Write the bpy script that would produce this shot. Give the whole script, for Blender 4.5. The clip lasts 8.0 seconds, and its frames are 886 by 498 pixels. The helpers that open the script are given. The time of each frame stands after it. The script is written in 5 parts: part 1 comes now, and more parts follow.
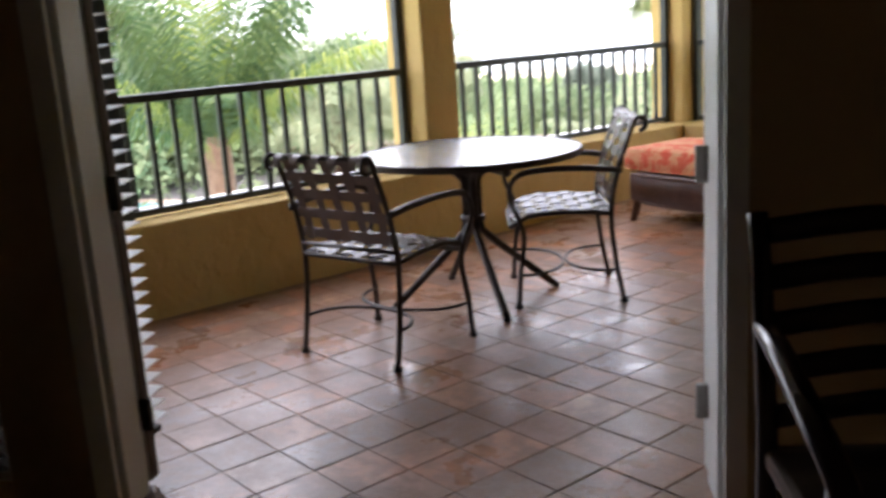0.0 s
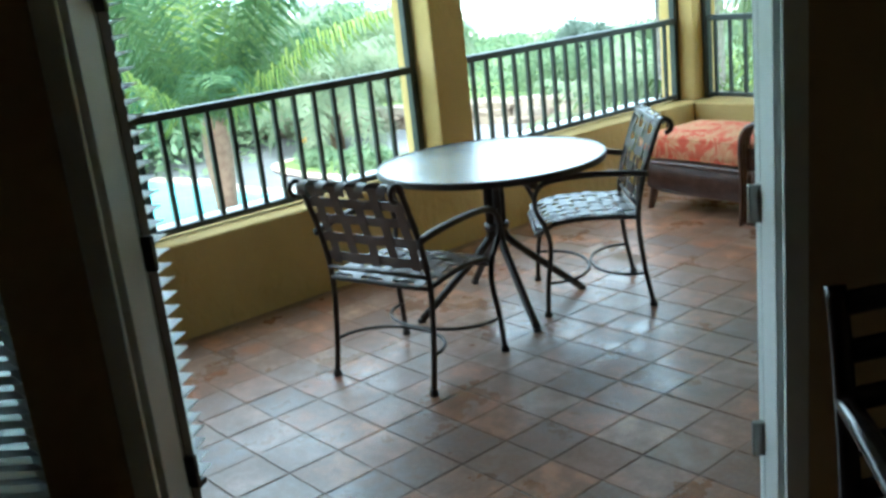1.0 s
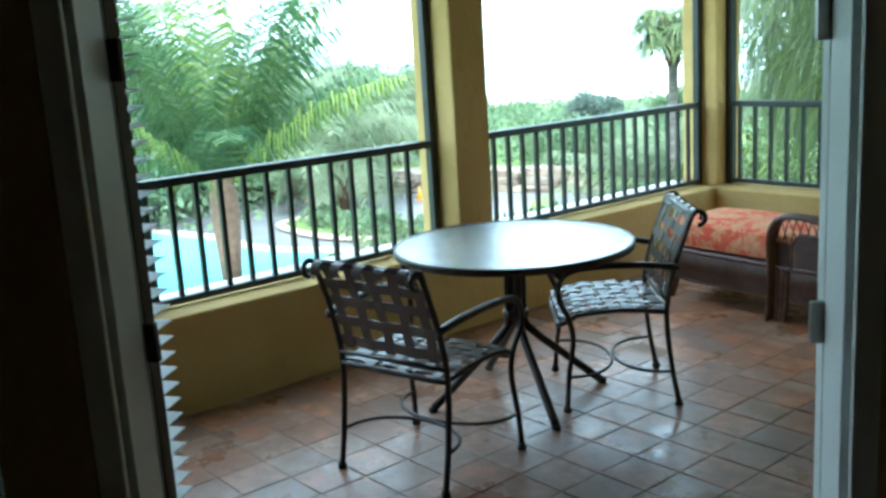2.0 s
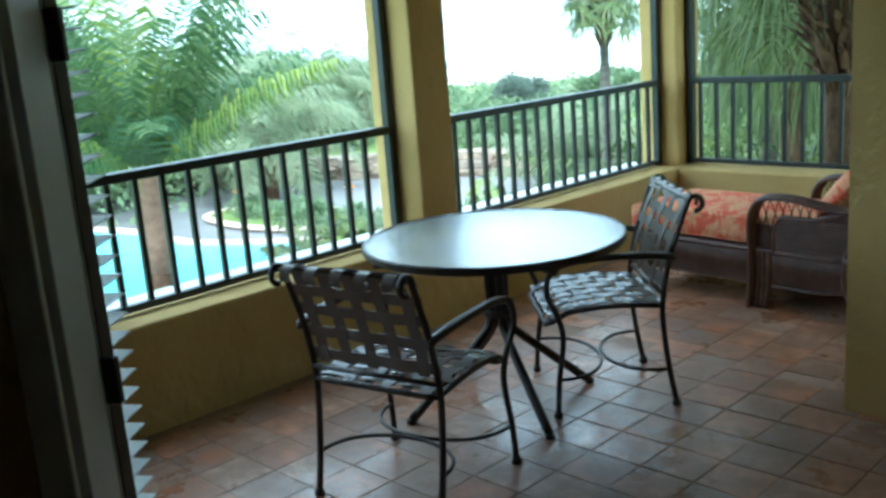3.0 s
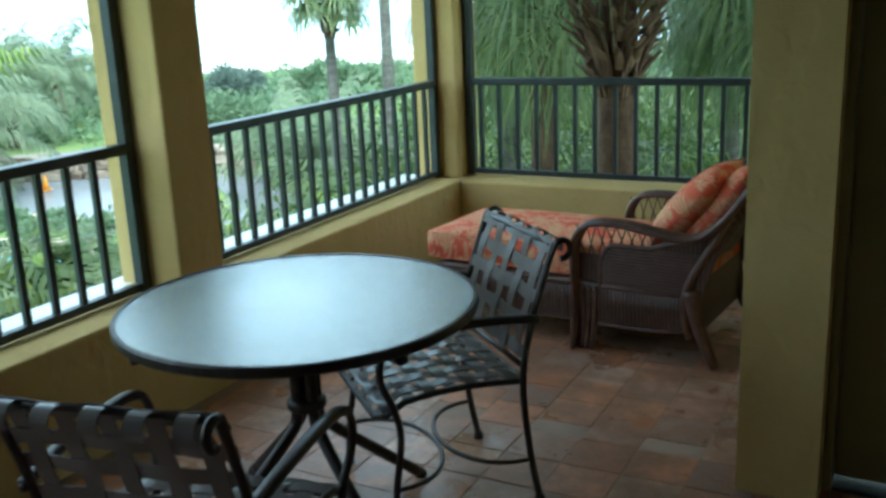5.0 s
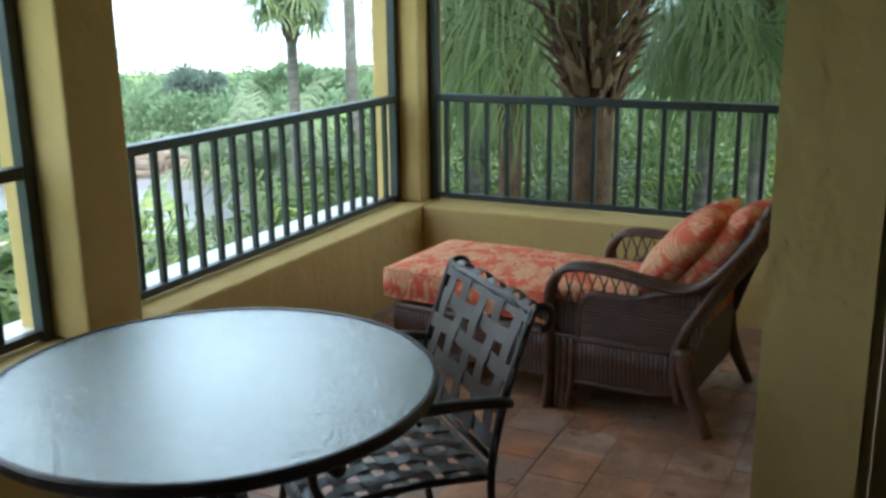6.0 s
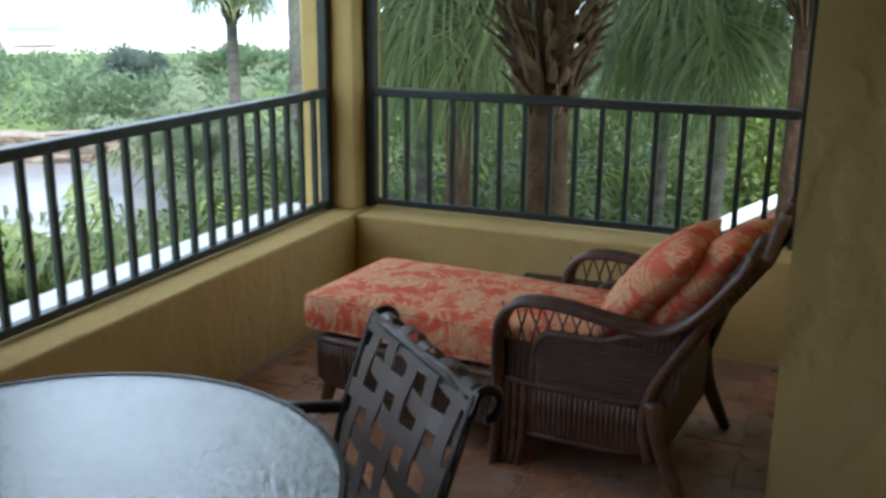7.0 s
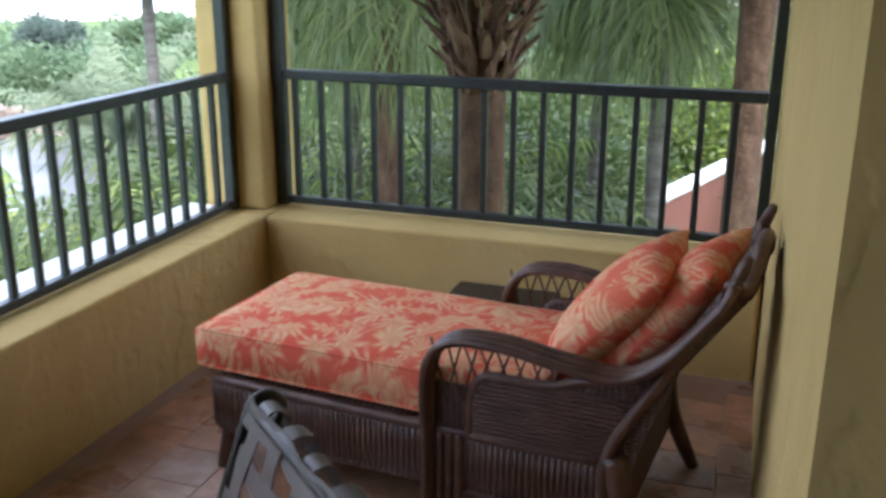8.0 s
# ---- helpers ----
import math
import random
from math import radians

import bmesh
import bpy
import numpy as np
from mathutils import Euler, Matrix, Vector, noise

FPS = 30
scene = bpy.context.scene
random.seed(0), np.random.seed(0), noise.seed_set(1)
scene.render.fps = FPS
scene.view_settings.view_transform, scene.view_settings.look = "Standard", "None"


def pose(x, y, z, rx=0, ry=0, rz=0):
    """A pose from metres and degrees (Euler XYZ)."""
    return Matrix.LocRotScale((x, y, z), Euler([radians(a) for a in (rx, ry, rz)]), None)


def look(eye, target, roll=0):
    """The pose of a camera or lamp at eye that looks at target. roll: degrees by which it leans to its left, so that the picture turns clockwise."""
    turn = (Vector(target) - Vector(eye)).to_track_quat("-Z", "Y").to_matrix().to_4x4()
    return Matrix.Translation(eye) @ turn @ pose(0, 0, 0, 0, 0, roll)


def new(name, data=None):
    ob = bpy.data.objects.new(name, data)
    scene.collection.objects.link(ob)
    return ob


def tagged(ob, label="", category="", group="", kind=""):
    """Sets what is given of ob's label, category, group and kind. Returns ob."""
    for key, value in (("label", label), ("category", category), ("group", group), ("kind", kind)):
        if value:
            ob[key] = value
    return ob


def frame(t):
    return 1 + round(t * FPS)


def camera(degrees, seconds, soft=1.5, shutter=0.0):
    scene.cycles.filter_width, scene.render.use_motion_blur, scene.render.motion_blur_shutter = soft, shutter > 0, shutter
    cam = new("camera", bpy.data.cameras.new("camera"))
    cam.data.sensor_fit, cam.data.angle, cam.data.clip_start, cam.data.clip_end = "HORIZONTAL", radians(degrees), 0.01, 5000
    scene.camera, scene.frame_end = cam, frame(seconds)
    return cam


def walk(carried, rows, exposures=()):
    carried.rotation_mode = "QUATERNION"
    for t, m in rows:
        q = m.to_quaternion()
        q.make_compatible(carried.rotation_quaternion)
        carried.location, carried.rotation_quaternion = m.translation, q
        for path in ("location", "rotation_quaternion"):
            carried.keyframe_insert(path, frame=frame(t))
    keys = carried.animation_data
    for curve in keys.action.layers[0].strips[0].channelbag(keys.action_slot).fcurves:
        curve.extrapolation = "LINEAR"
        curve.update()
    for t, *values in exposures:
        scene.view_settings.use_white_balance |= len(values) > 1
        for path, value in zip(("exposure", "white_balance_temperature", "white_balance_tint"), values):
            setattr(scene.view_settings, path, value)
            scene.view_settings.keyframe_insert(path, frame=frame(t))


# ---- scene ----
cam = camera(49.6, 8.0, 3.0, 0.4)

PATH = [
    (0, (4.348, -5.976, 1.308), (2.846, -4.737, 0.851), -3.8),
    (0.5, (4.276, -5.978, 1.508), (2.709, -4.866, 0.953), -4.2),
    (1, (4.179, -5.982, 1.545), (2.695, -4.757, 1.001), -6.3),
    (1.5, (4.056, -5.934, 1.583), (2.56, -4.685, 1.135), -3.9),
    (2, (3.96, -5.89, 1.592), (2.458, -4.637, 1.174), -3.5),
    (3.5, (3.293, -5.677, 1.561), (1.987, -4.242, 1.074), -3.6),
    (4, (3.078, -5.523, 1.567), (1.882, -3.994, 1.086), -2.2),
    (4.5, (2.834, -5.381, 1.57), (1.84, -3.721, 1.062), -4.1),
    (6, (2.396, -4.667, 1.574), (1.55, -2.925, 1.072), -0.7),
    (6.5, (2.301, -4.431, 1.565), (1.469, -2.696, 1.02), -0.7),
    (7, (2.192, -4.091, 1.567), (1.444, -2.314, 1.034), 0.5),
    (7.5, (2.105, -3.82, 1.541), (1.396, -2.032, 0.99), 0.8),
    (8, (2.03, -3.527, 1.575), (1.408, -1.723, 0.974), 0.2),
]
walk(cam, [(t, look(eye, target, roll)) for t, eye, target, roll in PATH],
     [(0, 2.62, 6400, 24), (0.5, 2.85, 5650, -1), (1.5, 2.58, 5000, -10), (3.5, 2.03, 4900, -12), (4.5, 1.77, 4850, -15), (6.0, 1.92, 5350, -1), (7.0, 1.60, 5450, 7), (7.5, 1.68, 5450, 9), (8, 2.12, 5400, 15)])

# ---- light ----
world = bpy.data.worlds.new("overcast_sky")
scene.world = world
world.use_nodes = True
wn = world.node_tree
sky = wn.nodes.new("ShaderNodeTexSky")
sky.sky_type = "NISHITA"
sky.sun_disc = False
sky.sun_elevation = radians(54)
sky.sun_rotation = radians(145)
sky.air_density, sky.dust_density, sky.ozone_density = 1.0, 6.0, 1.0
veil = wn.nodes.new("ShaderNodeMix")
veil.data_type = "RGBA"
veil.inputs[0].default_value = 0.72
veil.inputs[7].default_value = (9.5, 10.2, 10.6, 1)
wn.links.new(sky.outputs[0], veil.inputs[6])
back = wn.nodes["Background"]
wn.links.new(veil.outputs[2], back.inputs[0])
back.inputs[1].default_value = 0.12
sun_data = bpy.data.lights.new("sun", "SUN")
sun_data.energy, sun_data.angle, sun_data.color = 1.5, radians(25), (1.0, 0.96, 0.9)
sun = new("sun", sun_data)
sun.matrix_world = look((14, -20, 34), (0, 0, 0))


# ---- materials ----
def rgb(c):
    return (*c, 1.0)


class Mat:
    """A small builder for node materials."""

    def __init__(self, name, colour, rough=0.6, metal=0.0, spec=0.5):
        self.m = bpy.data.materials.new(name)
        self.m.use_nodes = True
        self.t = self.m.node_tree
        self.b = self.t.nodes["Principled BSDF"]
        self.b.inputs["Base Color"].default_value = rgb(colour)
        self.b.inputs["Roughness"].default_value = rough
        self.b.inputs["Metallic"].default_value = metal
        self.b.inputs["Specular IOR Level"].default_value = spec
        self.bump_in = None
        self.co = self.t.nodes.new("ShaderNodeTexCoord").outputs["Object"]

    def node(self, kind, **values):
        n = self.t.nodes.new(kind)
        for k, v in values.items():
            n.inputs[k.replace("_", " ")].default_value = v
        return n

    def link(self, a, b):
        self.t.links.new(a, b)

    def world_coords(self):
        self.co = self.t.nodes.new("ShaderNodeNewGeometry").outputs["Position"]
        return self

    def noise(self, scale, detail=4.0, rough=0.6, stretch=(1, 1, 1)):
        mp = self.node("ShaderNodeMapping")
        mp.inputs["Scale"].default_value = stretch
        self.link(self.co, mp.inputs["Vector"])
        n = self.node("ShaderNodeTexNoise", Scale=scale, Detail=detail, Roughness=rough)
        self.link(mp.outputs[0], n.inputs["Vector"])
        return n.outputs["Fac"]

    def ramp(self, fac, stops):
        r = self.t.nodes.new("ShaderNodeValToRGB")
        e = r.color_ramp.elements
        while len(e) < len(stops):
            e.new(0.5)
        for el, (p, c) in zip(e, stops):
            el.position, el.color = p, rgb(c) if len(c) == 3 else c
        self.link(fac, r.inputs[0])
        return r.outputs["Color"]

    def mix(self, fac, a, b, blend="MIX"):
        n = self.t.nodes.new("ShaderNodeMix")
        n.data_type, n.blend_type = "RGBA", blend
        for s, i in ((fac, 0), (a, 6), (b, 7)):
            if hasattr(s, "is_output"):
                self.link(s, n.inputs[i])
            else:
                n.inputs[i].default_value = s if i == 0 else rgb(s)
        return n.outputs[2]

    def random(self):
        return self.t.nodes.new("ShaderNodeObjectInfo").outputs["Random"]

    def island(self):
        return self.t.nodes.new("ShaderNodeNewGeometry").outputs["Random Per Island"]

    def colour(self, out):
        self.link(out, self.b.inputs["Base Color"])
        return self

    def roughness(self, fac, lo, hi):
        n = self.node("ShaderNodeMapRange")
        n.inputs["To Min"].default_value, n.inputs["To Max"].default_value = lo, hi
        self.link(fac, n.inputs["Value"])
        self.link(n.outputs[0], self.b.inputs["Roughness"])
        return self

    def bump(self, height, strength=0.3, distance=0.01):
        n = self.node("ShaderNodeBump", Strength=strength, Distance=distance)
        self.link(height, n.inputs["Height"])
        if self.bump_in:
            self.link(self.bump_in, n.inputs["Normal"])
        self.bump_in = n.outputs[0]
        self.link(self.bump_in, self.b.inputs["Normal"])
        return self


def stucco_material():
    k = Mat("stucco", (0.55, 0.36, 0.15), 0.85, spec=0.2).world_coords()
    big, fine = k.noise(1.7, 5, 0.6), k.noise(45, 4, 0.6)
    trowel = k.ramp(k.noise(7.5, 4, 0.5, (1, 1, 0.8)), [(0.42, (0, 0, 0)), (0.52, (0.8, 0.8, 0.8)), (0.7, (1, 1, 1))])
    base = k.ramp(big, [(0.3, (0.49, 0.345, 0.125)), (0.55, (0.57, 0.41, 0.16)), (0.8, (0.63, 0.465, 0.20))])
    stain = k.noise(3.4, 5, 0.65)
    k.colour(k.mix(k.ramp(stain, [(0.52, (0, 0, 0)), (0.75, (0.35, 0.35, 0.35))]), base, (0.40, 0.275, 0.11)))
    k.bump(trowel, 0.6, 0.007).bump(fine, 0.35, 0.004)
    return k.m


STAINS = ((0.40, -4.05, 0.09), (1.72, -1.95, 0.06), (1.25, -1.72, 0.07))


def tile_material():
    k = Mat("terracotta_tile", (0.3, 0.16, 0.1), 0.4, spec=0.5).world_coords()
    per = k.ramp(k.random(), [(0.0, (0.45, 0.18, 0.09)), (0.22, (0.55, 0.27, 0.15)), (0.42, (0.34, 0.235, 0.20)),
                              (0.62, (0.59, 0.25, 0.115)), (0.8, (0.235, 0.175, 0.16)), (1.0, (0.61, 0.38, 0.25))])
    blot = k.noise(4.2, 5, 0.62)
    dark = k.mix(k.ramp(blot, [(0.36, (0.9, 0.9, 0.9)), (0.62, (0, 0, 0))]), per, (0.20, 0.11, 0.07))
    dark = k.mix(k.ramp(k.noise(13, 4, 0.6), [(0.40, (0.7, 0.7, 0.7)), (0.56, (0, 0, 0))]), dark, (0.27, 0.135, 0.08))
    sand = k.noise(60, 3, 0.6)
    worn = k.mix(k.ramp(sand, [(0.45, (0, 0, 0)), (0.8, (0.3, 0.3, 0.3))]), dark, (0.48, 0.33, 0.24))
    # rust-coloured stains where something stood
    for cx, cy, rad in STAINS:
        gap = k.t.nodes.new("ShaderNodeVectorMath")
        gap.operation = "DISTANCE"
        k.link(k.co, gap.inputs[0])
        gap.inputs[1].default_value = (cx, cy, 0)
        wob = k.node("ShaderNodeMath")
        wob.operation = "MULTIPLY_ADD"
        k.link(k.noise(16, 4), wob.inputs[0])
        wob.inputs[1].default_value = 0.12
        k.link(gap.outputs["Value"], wob.inputs[2])
        worn = k.mix(k.ramp(wob.outputs[0], [(rad * 0.55 + 0.05, (0.75, 0.75, 0.75)), (rad + 0.07, (0, 0, 0))]), worn, (0.40, 0.15, 0.06))
    k.colour(worn)
    k.roughness(k.ramp(k.noise(2.7, 5, 0.65), [(0.30, (1, 1, 1)), (0.58, (0.55, 0.55, 0.55)), (0.66, (0.12, 0.12, 0.12)), (0.8, (0, 0, 0))]), 0.07, 0.44)
    k.bump(k.noise(9, 3, 0.5), 0.25, 0.008).bump(sand, 0.12, 0.002)
    return k.m


def metal_material(name, colour, rough, wear, metal=0.35):
    k = Mat(name, colour, rough, metal)
    n = k.noise(14, 5, 0.65)
    k.colour(k.mix(k.ramp(n, [(0.5, (0, 0, 0)), (0.78, (0.6, 0.6, 0.6))]), colour, wear))
    k.roughness(k.noise(30, 3), rough - 0.1, rough + 0.15)
    k.bump(k.noise(120, 2), 0.1, 0.001)
    return k.m


def plain_material(name, colour, rough=0.7, vary=0.15, scale=6.0, bump=0.1):
    k = Mat(name, colour, rough, spec=0.3)
    n = k.noise(scale, 5, 0.6)
    k.colour(k.mix(n, [c * (1 - vary) for c in colour], [min(1, c * (1 + vary)) for c in colour]))
    k.bump(k.noise(scale * 12, 3), bump, 0.003)
    return k.m


stucco = stucco_material()
tile_mat = tile_material()
grout = plain_material("grout", (0.34, 0.24, 0.185), 0.9, 0.35, 5)
rail_mat = metal_material("bronze_paint", (0.028, 0.034, 0.033), 0.38, (0.07, 0.08, 0.075))
ledge_mat = plain_material("wet_pale_ledge", (0.62, 0.60, 0.56), 0.3, 0.12, 7)
white_paint = plain_material("white_door_paint", (0.80, 0.82, 0.80), 0.4, 0.06, 3, 0.05)
inside_paint = plain_material("inside_wall_paint", (0.48, 0.36, 0.19), 0.8, 0.08, 2)
# Out of view; dark so that less light bounces back into the balcony.
ceiling_mat = plain_material("ceiling_low_bounce", (0.34, 0.28, 0.20), 0.9, 0.06, 3)
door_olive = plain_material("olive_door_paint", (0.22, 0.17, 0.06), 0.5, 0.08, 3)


# ---- building helpers ----
def part(name, bm, material, parent=None, label="", smooth=False):
    me = bpy.data.meshes.new(name)
    bm.normal_update()
    bm.to_mesh(me)
    bm.free()
    if smooth:
        me.polygons.foreach_set("use_smooth", [True] * len(me.polygons))
    for mat in material if isinstance(material, (list, tuple)) else [material]:
        me.materials.append(mat)
    ob = new(name, me)
    ob.parent = parent
    return tagged(ob, label)


def thing(name, label, category, group="", at=None, kind=""):
    ob = new(name)
    if at is not None:
        ob.matrix_world = at
    return tagged(ob, label, category, group, kind)


def setting(ob, label, category):
    return tagged(ob, label, category, kind="structure")


def box(bm, x0, x1, y0, y1, z0, z1, bevel=0.0, m=None):
    r = bmesh.ops.create_cube(bm, size=1)
    mat = Matrix.Translation(((x0 + x1) / 2, (y0 + y1) / 2, (z0 + z1) / 2)) @ Matrix.Diagonal((x1 - x0, y1 - y0, z1 - z0, 1))
    bmesh.ops.transform(bm, matrix=(m @ mat) if m else mat, verts=r["verts"])
    if bevel:
        edges = list({e for v in r["verts"] for e in v.link_edges})
        bmesh.ops.bevel(bm, geom=edges, offset=bevel, segments=2, affect="EDGES", profile=0.5)
    return bm


def block(*args, **kw):
    return box(bmesh.new(), *args, **kw)


def prism(bm, outline, z0, z1):
    lo = [bm.verts.new((x, y, z0)) for x, y in outline]
    hi = [bm.verts.new((x, y, z1)) for x, y in outline]
    n = len(outline)
    bm.faces.new(hi)
    bm.faces.new(lo[::-1])
    for i in range(n):
        bm.faces.new((lo[i], lo[(i + 1) % n], hi[(i + 1) % n], hi[i]))
    bmesh.ops.recalc_face_normals(bm, faces=bm.faces[:])
    return bm


def tube(bm, pts, r, sides=8, flat=1.0, closed=False, up=None):
    """A round or flattened bar along a line of points; r may be one radius or one for each point."""
    pts = [Vector(p) for p in pts]
    n = len(pts)
    rs = r if isinstance(r, (list, tuple)) else [r] * n
    rings, nrm = [], None
    for i, p in enumerate(pts):
        a, b = (pts[i - 1], pts[(i + 1) % n]) if closed else (pts[max(0, i - 1)], pts[min(n - 1, i + 1)])
        d = (b - a).normalized()
        if nrm is None:
            ref = Vector(up) if up else (Vector((0, 0, 1)) if abs(d.z) < 0.9 else Vector((1, 0, 0)))
            nrm = (ref - d * ref.dot(d)).normalized()
        else:
            nrm = (nrm - d * nrm.dot(d)).normalized()
        side = d.cross(nrm)
        rings.append([bm.verts.new(p + (nrm * math.cos(2 * math.pi * k / sides) * flat + side * math.sin(2 * math.pi * k / sides)) * rs[i]) for k in range(sides)])
    pairs = list(zip(rings, rings[1:])) + ([(rings[-1], rings[0])] if closed else [])
    for a, b in pairs:
        for k in range(sides):
            bm.faces.new((a[k], a[(k + 1) % sides], b[(k + 1) % sides], b[k]))
    if not closed:
        bm.faces.new(rings[0][::-1])
        bm.faces.new(rings[-1])
    return bm


def smooth_line(pts, steps=6):
    """A Catmull-Rom line through the points."""
    p = [Vector(q) for q in pts]
    p = [p[0] * 2 - p[1]] + p + [p[-1] * 2 - p[-2]]
    out = []
    for i in range(1, len(p) - 2):
        for s in range(steps):
            t = s / steps
            a, b, c, d = p[i - 1], p[i], p[i + 1], p[i + 2]
            out.append(0.5 * (2 * b + (c - a) * t + (2 * a - 5 * b + 4 * c - d) * t * t + (3 * b - a - 3 * c + d) * t ** 3))
    return out + [p[-2]]


def lathe(bm, profile, sides=32, m=None):
    rings = []
    for r, z in profile:
        rings.append([bm.verts.new((r * math.cos(2 * math.pi * k / sides), r * math.sin(2 * math.pi * k / sides), z)) for k in range(sides)])
    for a, b in zip(rings, rings[1:]):
        for k in range(sides):
            bm.faces.new((a[k], a[(k + 1) % sides], b[(k + 1) % sides], b[k]))
    bm.faces.new(rings[0][::-1])
    bm.faces.new(rings[-1])
    if m:
        bmesh.ops.transform(bm, matrix=m, verts=[v for ring in rings for v in ring])
    bmesh.ops.recalc_face_normals(bm, faces=bm.faces[:])
    return bm


# ---- plan: knee walls on x = 0 and y = 0, door wall across the near corner ----
KNEE, RAIL, CEIL = 0.465, 1.07, 2.75
WALL_X, PIL_Y = 2.058, -2.31
HL, HR = Vector((1.721, -5.010)), Vector((2.89, -3.86))
DIR = (HR - HL).normalized()
OUT = Vector((-DIR.y, DIR.x))
DIAG = Matrix(((DIR.x, OUT.x, 0, HL.x), (DIR.y, OUT.y, 0, HL.y), (0, 0, 1, 0), (0, 0, 0, 1)))
GAP = (HR - HL).length

# floor slab under the tiles
floor = setting(part("floor", block(-0.36, 6.4, -8.9, 0.40, -0.25, -0.0028), grout), "dark grout bed under worn terracotta tiles", "floor")

# knee walls with a pale outer ledge
wall_west = setting(part("wall_west", block(-0.36, 0, -7.6, 0.40, -0.25, KNEE, 0.012), stucco), "low yellow stucco parapet wall", "wall")
part("ledge", block(-0.40, -0.235, -5.6, 0.02, KNEE + 0.001, KNEE + 0.02, 0.004), ledge_mat, wall_west, "wet pale ledge")
wall_north = setting(part("wall_north", block(0.002, WALL_X - 0.003, 0, 0.40, -0.25, KNEE - 0.002, 0.012), stucco), "low yellow stucco parapet wall", "wall")
part("ledge", block(-0.02, WALL_X - 0.005, 0.402, 0.44, KNEE - 0.06, KNEE - 0.03, 0.004), ledge_mat, wall_north, "wet pale ledge")

# unseen solid wall added on the parapet past the door to block light
setting(part("wall_light_block", block(-0.335, -0.004, -7.6, -5.601, KNEE + 0.002, 2.199), stucco), "unseen yellow stucco wall added on the parapet to block light", "wall")

# columns
corner_column = setting(part("column_corner", block(-0.335, -0.04, 0.075, 0.37, KNEE, CEIL, 0.012), stucco), "yellow stucco corner column", "column")
middle_column = setting(part("column_middle", block(-0.335, -0.004, -2.445, -2.19, KNEE, CEIL, 0.012), stucco), "square yellow stucco column between railings", "column")
near_column = setting(part("column_near", block(-0.335, -0.004, -5.6, -5.3, KNEE, CEIL, 0.012), stucco), "square yellow stucco column between railings", "column")

# house wall beside the narrow end, and the wall with the second door
wall_east = setting(part("wall_east", prism(bmesh.new(), [(2.125, PIL_Y), (2.37, PIL_Y), (2.37, 0.40), (2.055, 0.40)], -0.25, CEIL), stucco), "yellow textured stucco house wall", "wall")
wall_door = setting(part("wall_door", block(3.40, 4.6, -2.17, -1.95, -0.25, CEIL), stucco), "yellow stucco house wall", "wall")
part("lintel", block(2.371, 3.399, -2.17, -1.95, 2.08, CEIL), stucco, wall_door)
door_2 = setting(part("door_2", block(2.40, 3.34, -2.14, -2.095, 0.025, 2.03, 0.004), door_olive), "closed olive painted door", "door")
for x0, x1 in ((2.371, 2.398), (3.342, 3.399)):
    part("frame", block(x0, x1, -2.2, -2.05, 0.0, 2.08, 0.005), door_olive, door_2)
part("threshold", block(2.40, 3.34, -2.2, -2.0, -0.01, 0.012, 0.003), rail_mat, door_2, "dark metal threshold")

# door wall across the corner
def diag_block(x0, x1, y0, y1, z0, z1, bevel=0.0):
    return block(x0, x1, y0, y1, z0, z1, bevel, m=DIAG)


TH = 0.125
W0, W1, WZ0, WZ1 = -1.02, -0.33, 0.10, 2.05     # window beside the door
wall_diag = setting(part("wall_diagonal", diag_block(W1, -0.045, -TH, 0, -0.2, CEIL), [stucco]), "stucco house wall with painted inside", "wall")
for n, a in (("pier", (-2.45, W0, -TH, 0, -0.2, CEIL)), ("apron", (W0, W1, -TH, 0, -0.2, WZ0)), ("lintel", (W0, W1, -TH, 0, WZ1, CEIL)),
             ("pier", (GAP + 0.045, 3.65, -TH, 0, -0.2, CEIL)), ("lintel", (-0.045, GAP + 0.045, -TH, 0, 2.11, CEIL))):
    part(n, diag_block(*a), stucco, wall_diag)
for a in ((-2.6, W0 - 0.001, -TH - 0.02, -TH - 0.001, -0.01, CEIL), (W1 + 0.001, -0.06, -TH - 0.02, -TH - 0.001, -0.01, CEIL),
          (GAP + 0.06, 3.9, -TH - 0.02, -TH - 0.001, -0.01, CEIL), (W0, W1, -TH - 0.02, -TH - 0.001, -0.01, WZ0),
          (W0, W1, -TH - 0.02, -TH - 0.001, WZ1, CEIL), (-0.06, GAP + 0.06, -TH - 0.02, -TH - 0.001, 2.12, CEIL)):
    part("plaster", diag_block(*a), inside_paint, wall_diag, "dim tan painted plaster")

# unseen ceiling added to shade the balcony, and the closed room behind the camera
ceiling = setting(part("ceiling", block(-0.5, 6.4, -8.9, 0.55, CEIL + 0.001, CEIL + 0.2), ceiling_mat), "unseen plain ceiling added for shade, dark to limit bounced light", "ceiling")
# Beams out of view, added and set low to dim the skylight inside.
added_header_west = setting(part("added_beam_west", block(-0.336, -0.003, -7.6, 0.37, 2.20, CEIL), stucco), "unseen yellow stucco beam added over the openings to cut skylight", "beam")
added_header_north = setting(part("added_beam_north", block(-0.003, WALL_X - 0.003, 0.07, 0.37, 2.20, CEIL), stucco), "unseen yellow stucco beam added over the openings to cut skylight", "beam")
wall_south = setting(part("wall_south", block(-0.36, 6.4, -8.9, -8.75, -0.2, CEIL), inside_paint), "dim tan inside wall", "wall")
wall_inside = setting(part("wall_inside", block(6.25, 6.4, -8.75, -1.95, -0.2, CEIL), inside_paint), "dim tan inside wall", "wall")
